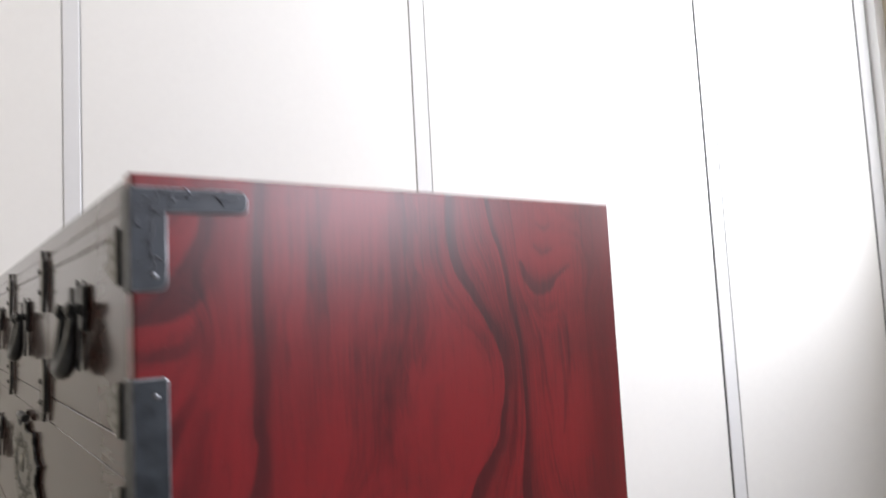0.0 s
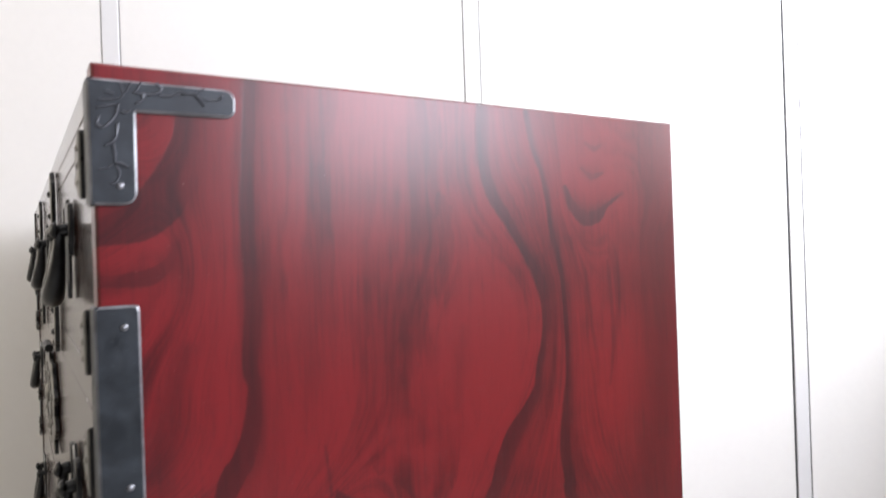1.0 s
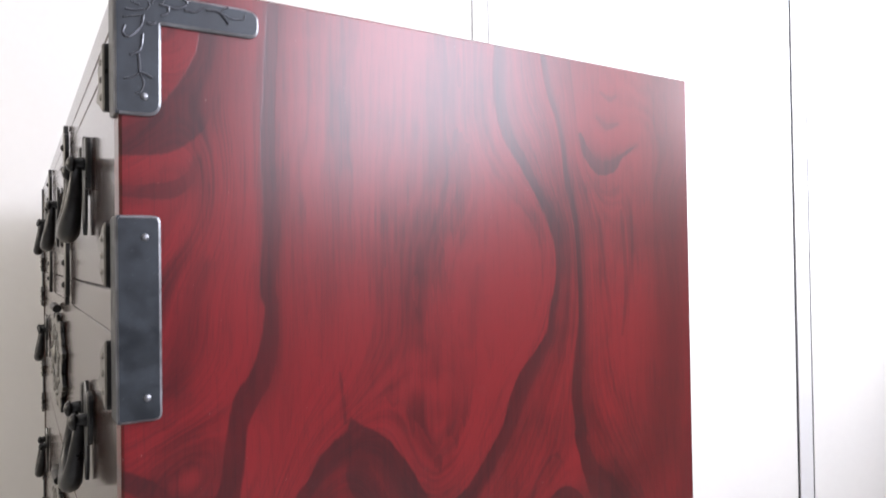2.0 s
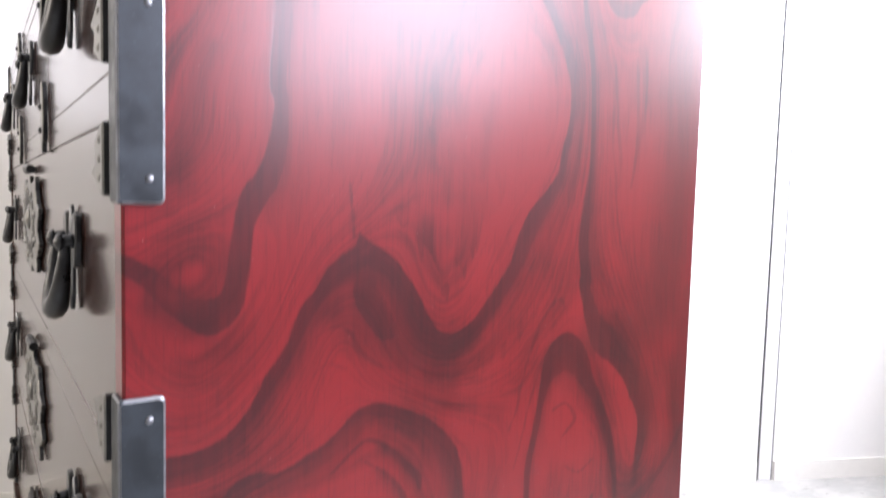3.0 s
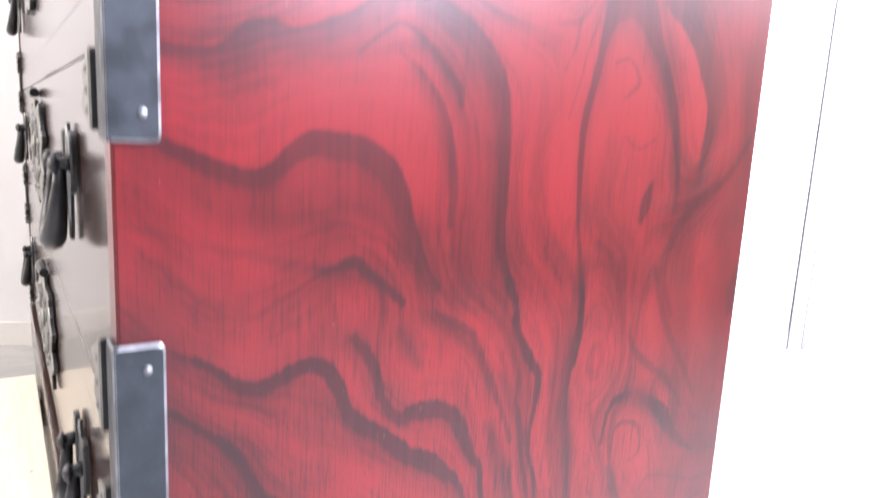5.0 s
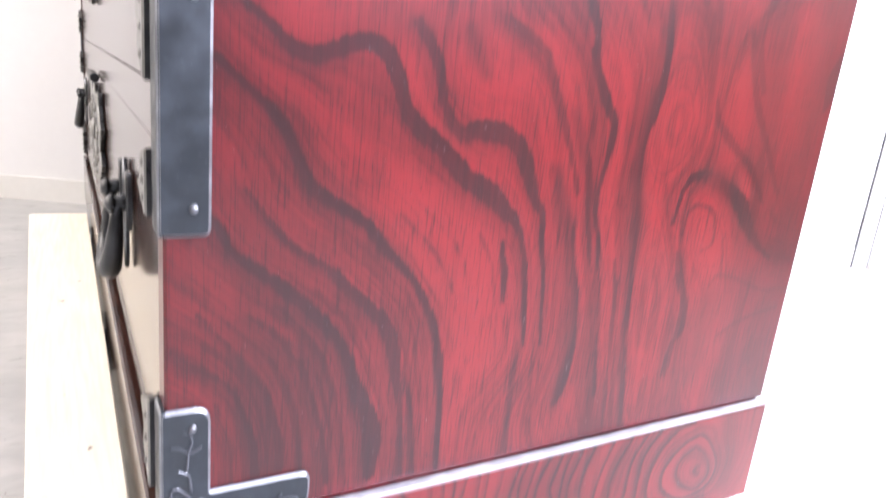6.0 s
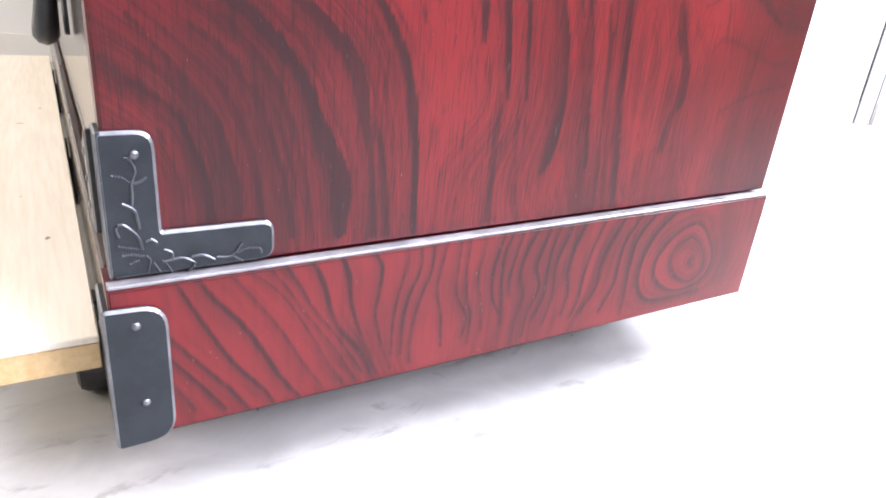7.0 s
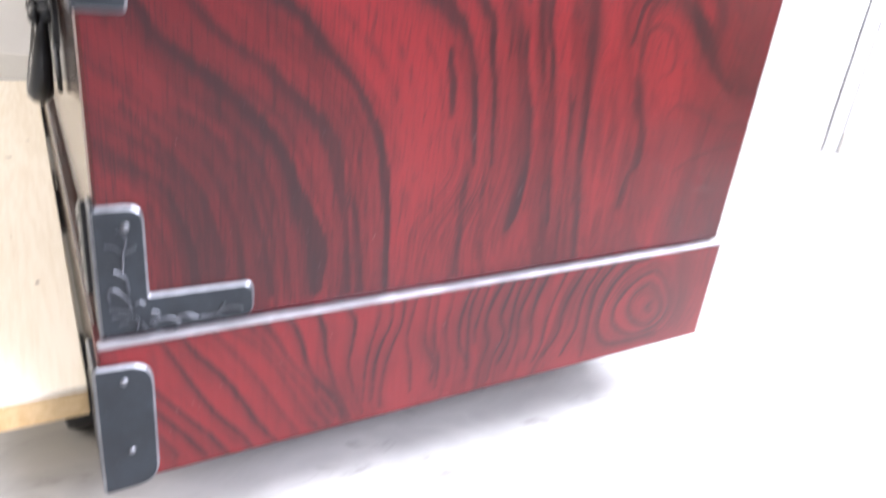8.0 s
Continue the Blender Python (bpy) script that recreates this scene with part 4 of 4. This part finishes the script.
def strap(parent, y, z, flip):
    out = [Vector(p) for p in ((-0.013, 0.004), (-0.010, 0.022), (-0.004, 0.024), (0, 0.034), (0.004, 0.024), (0.010, 0.022), (0.013, 0.004), (0.010, -0.020), (0.004, -0.034), (-0.004, -0.034), (-0.010, -0.020))]
    if flip:
        out = [Vector((p.x, -p.y)) for p in out]
    ob = part("strap_plate", plate(rounded(out, 0.003, 2), 0.0045, on_front(y, z), 0.0009, None, 1, 2), [GREY_IRON, GREY_IRON, DARK], parent, "pointed iron strap plate")
    for dz in (-0.012, 0.010):
        part("rivet", dome((-0.0043, y, z + dz), (-1, 0, 0), 0.0035, 0.003, None, 8), DARK, ob)
    return ob


for i in range(3):
    y0 = BOARD + i * third + (0.009 if i else 0)
    y1 = BOARD + (i + 1) * third - (0.009 if i < 2 else 0)
    d = drawer(y0, y1, *ROWS[0])
    pull(chest, (0.188, 0.585, 0.982)[i], 0.778)
for i in (1, 2):
    y = BOARD + i * third
    strap(chest, y, 0.828, False)
    strap(chest, y, 0.712, True)
for n, (z0, z1) in enumerate(ROWS[1:]):
    d = drawer(BOARD, WIDTH - BOARD, z0, z1)
    zc = (0.595, 0.398, 0.201)[n]
    pull(chest, 0.188, zc)
    pull(chest, 0.982, zc)
    lock_plate(chest, WIDTH / 2, (z0 + z1) / 2 + 0.012, 0.27, 0.115)


def side_rivets(parent, places):
    for x, z in places:
        part("rivet", dome((x, -0.0028, z), (0, -1, 0), 0.0021, 0.0013, None, 10), WORN, parent, smooth=True)


def scroll(parent, x0, z0, flip, mat):
    """Chased tendrils on a corner plate: spirals and leaf strokes along both arms."""
    bm = bmesh.new()
    y = -0.0031

    def stroke(points, r=0.0007):
        path = smooth_path([(p * 1000, q * 1000) for p, q in points], 1.2)
        tube([(x0 + u / 1000, y, z0 + flip * v / 1000) for u, v in path], r, bm, 5)

    def beads(points):
        path = smooth_path([(p * 1000, q * 1000) for p, q in points], 1.0)
        for u, v in path:
            dome((x0 + u / 1000, y + 0.0004, z0 + flip * v / 1000), (0, -1, 0), 0.0007, 0.0007, bm, 6)

    stroke([(0.0083, 0.0341), (0.0089, 0.0394), (0.0089, 0.0435)])
    stroke([(0.0045, 0.0351), (0.0092, 0.0316), (0.0106, 0.0231)])
    stroke([(0.0019, 0.02), (0.0011, 0.0243), (0.0039, 0.0257), (0.0095, 0.0197), (0.011, 0.013)])
    stroke([(0.0126, 0.0167), (0.0148, 0.0176), (0.0171, 0.0159)])
    stroke([(0.0199, 0.0119), (0.023, 0.0103), (0.0234, 0.0067)])
    stroke([(0.0189, 0.0061), (0.0239, 0.0066), (0.0282, 0.0067), (0.0331, 0.0032), (0.03, -0.0)])
    stroke([(0.0317, 0.0067), (0.037, 0.0069), (0.0419, 0.0039)])
    stroke([(0.0431, 0.0049), (0.0499, 0.0047), (0.0552, 0.0106)])
    stroke([(0.0089, 0.0435), (0.0122, 0.0443), (0.015, 0.0461)])
    beads([(0.0089, 0.0435), (0.0109, 0.0492), (0.0091, 0.054), (0.0073, 0.0547)])
    beads([(0.0089, 0.0435), (0.0053, 0.0466), (0.0018, 0.0474)])
    beads([(0.0016, 0.0156), (0.0053, 0.0145), (0.0093, 0.0135)])
    beads([(0.0026, 0.0112), (0.0068, 0.0112), (0.011, 0.01)])
    beads([(0.0054, 0.0068), (0.0087, 0.0079)])
    beads([(0.0126, 0.0095), (0.0139, 0.0073), (0.0125, 0.0022)])
    beads([(0.0153, 0.0059), (0.0176, 0.0013)])
    beads([(0.0203, 0.0051), (0.0226, 0.0007)])
    beads([(0.0499, 0.0047), (0.0549, 0.0011)])
    beads([(0.053, 0.0059), (0.0577, 0.0073), (0.0636, 0.0063), (0.0642, 0.0042)])
    tagged(part("engraving", bm, mat, parent), kind="stuff")


def front_wing(parent, z0, z1, leaves, far=False):
    """The half of an edge plate that laps onto the chest's front, with cut leaves on the drawers."""
    def place(u, v, h):
        y = WIDTH - u if far else u
        return Vector((-h, y, v))
    out = [Vector(p) for p in ((-0.0025, z0), (0.017, z0), (0.018, z0 + 0.01), (0.018, z1 - 0.01), (0.017, z1), (-0.0025, z1))]
    part("wing", plate(rounded(out, [0.001, 0.004, 0, 0, 0.004, 0.001], 3), 0.0026, place, 0.0009), [IRON, WORN], parent)
    for a, b in leaves:
        m = (a + b) / 2
        w = abs(b - a)
        leaf = [Vector(p) for p in ((0.0215, a), (0.034, a + 0.1 * (b - a)), (0.050, a + 0.26 * (b - a)), (0.044, m), (0.060, m + 0.18 * (b - a)), (0.040, b - 0.16 * (b - a)), (0.030, b - 0.05 * (b - a)), (0.0215, b))]
        part("leaf_plate", plate(rounded(leaf, 0.003, 2), 0.0052, place, 0.0009, None, 1, 2), [GREY_IRON, GREY_IRON, DARK], parent)
        for t in (0.25, 0.5, 0.75):
            part("rivet", dome(place(0.030, a + t * (b - a), 0.0050), (-1, 0, 0), 0.0022, 0.0014, None, 8), GREY_IRON, parent)


def corner_plate(z_out, flip, arm, rise, drop, leaves, chasing):
    """An L-shaped plate on the chest's side: flip 1 stands on its corner, -1 hangs from it."""
    e = -0.0025
    pts = [(e, 0), (arm, 0), (arm, rise - 0.0005), (0.0208, rise), (0.0205, drop), (e, drop)]
    out = rounded([Vector((u, flip * v)) for u, v in pts], [0.0012, 0.007, 0.006, 0.0008, 0.008, 0.003], 5)
    ob = part("corner_plate", plate(out, 0.0028, on_side(0, z_out), 0.0014), [IRON, WORN], chest, "black iron corner plate with chased tendrils")
    scroll(ob, 0.001, z_out, flip, chasing)
    z_tip = z_out + flip * drop
    front_wing(ob, min(z_out, z_tip), max(z_out, z_tip), leaves)
    side_rivets(ob, [(0.012, z_out + flip * (drop - 0.010))])
    return ob


def edge_plate(z0, z1, leaves):
    e = -0.0025
    out = rounded([Vector(p) for p in ((e, z0), (0.0198, z0), (0.0198, z1), (e, z1))], [0.003, 0.004, 0.004, 0.003], 4)
    ob = part("edge_plate", plate(out, 0.0028, on_side(0, 0), 0.0014), [IRON, WORN], chest, "black iron edge plate lapping onto the front")
    side_rivets(ob, [(0.0118, z1 - 0.0115), (0.0122, z0 + 0.0125)])
    front_wing(ob, z0, z1, leaves)
    return ob


corner_plate(TOP - 0.0085, -1, 0.0735, 0.0165, 0.066, [(0.842, 0.803)], CHASED)
corner_plate(FOOT + 0.001, 1, 0.072, 0.0205, 0.066, [(0.100, 0.150)], CHASED)
for z0, z1, zr0, zr1 in ((0.638, 0.746, 0.681, 0.706), (0.433, 0.542, 0.474, 0.502), (0.236, 0.346, 0.272, 0.297)):
    edge_plate(z0, z1, [(zr1 + 0.001, z1 - 0.002), (zr0 - 0.001, z0 + 0.003)])
far_plates = part("far_edge_plate", box(-0.002, -0.0002, WIDTH - 0.018, WIDTH, 0.79, 0.867), IRON, chest)
for z0, z1 in ((0.638, 0.746), (0.433, 0.542), (0.236, 0.346), (0.09, 0.15)):
    front_wing(far_plates, z0, z1, [(z1 - 0.04, z1 - 0.002), (z0 + 0.04, z0 + 0.002)], True)

# ---- the base under the chest ----
base = thing("chest_base", "low red lacquered base under the chest with iron corners", "chest base", (0, 0, FLOOR_Z))
base.location = (0, 0, 0)
BASE_TOP, BASE_LOW, OUT, LEDGE = 0.085, 0.002, 0.005, 0.007
grain = Figure()
grain.vein(9, 1.00, (22, 79, 1.3), (28, 67, 2.5), (39, 44, 2.9), (50, 24, 3.1), (63, 7, 3.0), (69, -4, 2.0))
grain.vein(8.5, 1.00, (33, 77, 1.9), (41, 64, 2.8), (54, 47, 3.3), (63, 31, 3.5), (72, 13, 3.0), (83, -4, 2.4))
grain.vein(9.5, 1.00, (13, 58, 1.6), (19, 48, 1.9), (31, 31, 2.4), (46, 11, 2.8), (56, -5, 2.3))
grain.vein(10, 1.00, (10, 47, 1.6), (19, 35, 2.0), (32, 17, 2.1), (44, -1, 2.2))
grain.vein(10.5, 0.94, (18, 22, 1.7), (29, 3, 1.8))
grain.vein(8, 0.94, (48, 77, 1.1), (60, 61, 1.5), (74, 39, 1.9), (85, 18, 1.7), (97, -2, 1.4))
grain.vein(7.6, 0.94, (57, 78, 1.1), (74, 61, 1.5), (87, 39, 1.6), (100, 13, 1.4), (108, 0, 1.4))
grain.vein(7.3, 1.00, (66, 80, 1.4), (77, 64, 1.8), (88, 46, 1.6), (104, 21, 1.4), (117, -2, 1.5))
grain.vein(7, 1.00, (75, 79, 1.8), (82, 67, 2.2), (92, 48, 1.9), (105, 29, 1.7), (120, 3, 1.5))
grain.vein(6.6, 1.00, (89, 79, 2.4), (95, 67, 3.5), (99, 53, 3.3), (105, 35, 2.4), (120, 15, 1.8), (125, 2, 1.5))
grain.vein(6.2, 1.00, (105, 79, 2.5), (110, 67, 3.6), (112, 50, 2.7), (116, 35, 2.1), (124, 14, 1.5), (129, 1, 1.5))
grain.vein(5.8, 1.00, (124, 79, 2.0), (129, 68, 3.0), (128, 52, 2.8), (127, 37, 2.1), (132, 17, 1.5), (138, 1, 1.5))
grain.vein(5.5, 1.00, (143, 80, 1.4), (145, 70, 1.7), (140, 48, 2.5), (138, 31, 2.2), (138, 11, 1.5))
grain.vein(5.3, 1.00, (153, 79, 1.4), (153, 63, 2.1), (147, 47, 2.5), (144, 32, 2.2), (144, 10, 1.5))
grain.vein(5.1, 1.00, (161, 78, 1.4), (160, 61, 1.8), (153, 39, 2.2), (150, 18, 1.5), (150, 3, 1.6))
grain.vein(4.9, 0.94, (170, 79, 1.4), (167, 65, 1.8), (165, 48, 1.9), (169, 30, 1.9), (171, 9, 1.6))
grain.vein(4.7, 1.00, (179, 79, 1.5), (178, 60, 1.9), (179, 42, 1.9), (187, 27, 2.0), (186, 13, 1.6))
grain.vein(4.6, 1.00, (185, 80, 1.5), (184, 57, 1.9), (186, 41, 2.0), (190, 26, 2.0), (190, 7, 1.7))
grain.vein(4.4, 0.94, (196, 80, 1.5), (195, 67, 1.9), (193, 52, 1.9), (196, 36, 2.0), (199, 14, 1.7))
grain.vein(4.2, 1.00, (210, 81, 2.3), (205, 64, 3.1), (203, 50, 3.2), (205, 36, 2.4), (212, 22, 2.1))
grain.vein(4.0, 1.00, (216, 80, 1.9), (210, 63, 2.4), (210, 48, 2.4), (212, 33, 2.1), (213, 16, 1.7))
grain.vein(3.8, 1.00, (223, 81, 2.4), (219, 64, 2.8), (216, 48, 2.8), (217, 36, 1.7))
grain.vein(3.6, 1.00, (235, 81, 2.4), (226, 63, 3.2), (224, 47, 2.9), (228, 34, 2.1), (225, 18, 1.7), (223, -2, 1.8))
grain.vein(3.4, 1.00, (244, 81, 2.4), (239, 66, 3.3), (236, 52, 2.9), (240, 37, 2.6), (234, 20, 2.2), (232, 3, 1.8))
grain.vein(3.2, 1.00, (252, 81, 2.1), (246, 62, 2.9), (245, 46, 2.6), (245, 31, 2.2), (239, 15, 1.8))
grain.vein(3.0, 1.00, (261, 81, 2.5), (255, 64, 3.0), (251, 50, 2.6), (252, 30, 2.2), (248, 9, 1.8))
grain.vein(2.8, 1.00, (272, 81, 2.6), (264, 60, 3.0), (262, 44, 2.7), (265, 28, 2.3), (262, 13, 1.8))
grain.vein(2.6, 1.00, (288, 80, 2.2), (281, 61, 2.7), (277, 44, 2.7), (275, 22, 2.3), (270, 9, 1.9))
grain.vein(2.4, 1.00, (306, 81, 2.3), (294, 59, 3.2), (290, 44, 3.2), (289, 29, 2.4), (279, 12, 1.9))
grain.vein(2.2, 1.00, (322, 81, 2.3), (309, 61, 3.3), (306, 44, 2.8), (305, 28, 2.9), (296, 9, 2.4))
grain.vein(2.0, 1.00, (336, 81, 2.4), (320, 62, 3.3), (317, 42, 3.4), (317, 24, 3.0), (317, 4, 2.5))
grain.vein(1.7, 1.00, (367, 78, 3.0), (350, 75, 3.4), (334, 60, 4.4), (327, 40, 4.9), (329, 22, 4.5), (342, 9, 4.2), (368, 7, 3.8), (394, 9, 3.4))
grain.vein(1.2, 1.00, (377, 67, 2.6), (361, 62, 3.0), (347, 51, 4.0), (341, 37, 4.0), (347, 23, 4.1), (369, 12, 3.8), (395, 17, 3.4), (402, 35, 2.8), (389, 57, 2.6), (377, 67, 2.6))
grain.vein(0.7, 1.00, (374, 56, 2.6), (360, 49, 3.1), (357, 37, 3.6), (365, 25, 3.2), (383, 18, 2.7), (394, 29, 2.8), (387, 46, 2.1), (374, 56, 2.6))
grain.vein(0.2, 0.94, (381, 38, 3.2), (377, 35, 3.7), (381, 31, 3.2))
grain.dark_patch(.5, (405, 70, 12.8), (413, 42, 14.5), (416, 18, 12.6))
grain.solve(-10, 460, -12, 90, 30, 9, 0.08)
figured_board("side_panel", base, grain, -OUT, DEPTH - 0.002, BASE_LOW, BASE_TOP, -LEDGE, BOARD, 0.0011, 0.4, 0.12, "red lacquered base side with slanting dark grain")
part("side_panel", box(-OUT, DEPTH, WIDTH - BOARD, WIDTH + OUT, BASE_LOW, BASE_TOP, 0.0015), FRONT, base)
part("front_panel", box(-OUT, 0.016, BOARD, WIDTH - BOARD, BASE_LOW, BASE_TOP - 0.0005, 0.0015), FRONT, base)
part("back_panel", box(DEPTH - 0.016, DEPTH, BOARD, WIDTH - BOARD, BASE_LOW, BASE_TOP - 0.0005, 0.0015), FRONT, base)
part("deck", box(0.016, DEPTH - 0.016, BOARD, WIDTH - BOARD, BASE_TOP - 0.012, BASE_TOP - 0.001), INNER, base)
for x in (0.07, DEPTH - 0.07):
    for y in (0.11, WIDTH - 0.11):
        part("foot", tube([(x, y, FLOOR_Z - settled(x, 0)), (x, y, BASE_TOP - 0.0125)], 0.018, None, 14), INNER, base, "short round wooden foot")
part("bearer", box(0.02, DEPTH - 0.02, 0.30, 0.34, BASE_TOP, FOOT), INNER, base)
part("bearer", box(0.02, DEPTH - 0.02, WIDTH - 0.34, WIDTH - 0.30, BASE_TOP, FOOT), INNER, base)
part("trim_strip", box(-0.0045, DEPTH - 0.001, -LEDGE - 0.0003, -0.0003, BASE_TOP + 0.0001, BASE_TOP + 0.0019, 0.0005), TRIM, base, "scuffed silvery strip along the base top")

e = -OUT - 0.0032
out = rounded([Vector(p) for p in ((e, -0.001), (0.0195, 0.0), (0.0195, 0.0755), (e, 0.0765))], [0.003, 0.013, 0.012, 0.003], 6)
bplate = part("corner_plate", plate(out, 0.0028, lambda u, v, h: Vector((u, -LEDGE - h, v)), 0.0014), [IRON, WORN], base, "plain black iron corner plate")
for x, z in ((0.0055, 0.0670), (0.0065, 0.0245)):
    part("rivet", dome((x, -LEDGE - 0.0026, z), (0, -1, 0), 0.0022, 0.0015, None, 10), WORN, bplate, smooth=True)
wing = [Vector(p) for p in ((-LEDGE - 0.0018, 0.0), (0.03, 0.0), (0.048, 0.016), (0.036, 0.028), (0.056, 0.038), (0.036, 0.048), (0.046, 0.062), (0.03, 0.0725), (-LEDGE - 0.0018, 0.0735))]
part("wing", plate(rounded(wing, 0.004, 3), 0.003, lambda u, v, h: Vector((-OUT - h, u, v)), 0.001), [IRON, WORN], bplate)

for ob in (*chest.children_recursive, *base.children_recursive):
    if "ring" not in ob.data.attributes:
        for v in ob.data.vertices:
            v.co.z += settled(v.co.x, v.co.z)

# ---- the plank along the chest's front ----
plank = thing("plank", "pale plywood plank on casters along the chest's front", "plank", (0, 0, FLOOR_Z))
plank.location = (0, 0, 0)
turn = Matrix.Translation((-0.0090, 0.036, 0))
PL, PW, PT, PB = 0.850, 0.055, 0.030, 0.0105


def plank_frame(u, v, h):
    return turn @ Vector((u, v, h))


def plank_layer(name, z0, z1, mat, shrink):
    far = PW + 0.024
    o = rounded([Vector(p) for p in ((-PW + shrink, shrink), (-shrink * 0.2, shrink), (-shrink * 0.2, PL - shrink), (-far + shrink, PL - shrink))], [0.010, 0.001, 0.001, 0.008], 5)
    bm = plate(o, z1 - z0, lambda u, v, h: plank_frame(u, v, z0 + h), 0.0008, None, 0)
    return part(name, bm, mat, plank)


plank_layer("top_ply", PT - 0.0035, PT, PLANK, 0.0)
plank_layer("core", PB, PT - 0.0042, PLANK_EDGE, 0.0008)
for y in (0.085, 0.45, 0.84):
    c = plank_frame(-0.003, y, 0)
    r = 0.0235
    caster = part("caster", box(c.x - 0.006, c.x + 0.006, c.y - 0.009, c.y + 0.009, FLOOR_Z + 2 * r + 0.0004, PB + 0.0002, 0.001), IRON, plank, "small caster with a black wheel")
    part("axle", tube([(c.x - 0.0115, c.y, FLOOR_Z + r), (c.x + 0.0115, c.y, FLOOR_Z + r)], 0.0028, None, 10), WORN, caster)
    bm = bmesh.new()
    ring = 24
    prof = [(-0.0100, 0.50), (-0.0108, 0.72), (-0.0092, 0.90), (-0.0052, 0.985), (0, 1.0), (0.0052, 0.985), (0.0092, 0.90), (0.0108, 0.72), (0.0100, 0.50)]
    rows = [[bm.verts.new((c.x + dx, c.y + r * k * math.cos(2 * math.pi * i / ring), FLOOR_Z + r + r * k * math.sin(2 * math.pi * i / ring))) for i in range(ring)] for dx, k in prof]
    for a, b in zip(rows[:-1], rows[1:]):
        for i in range(ring):
            bm.faces.new((a[i - 1], a[i], b[i], b[i - 1]))
    bm.faces.new(rows[0])
    bm.faces.new(list(reversed(rows[-1])))
    bmesh.ops.recalc_face_normals(bm, faces=bm.faces)
    part("wheel", bm, RUBBER, caster, "black rubber wheel")
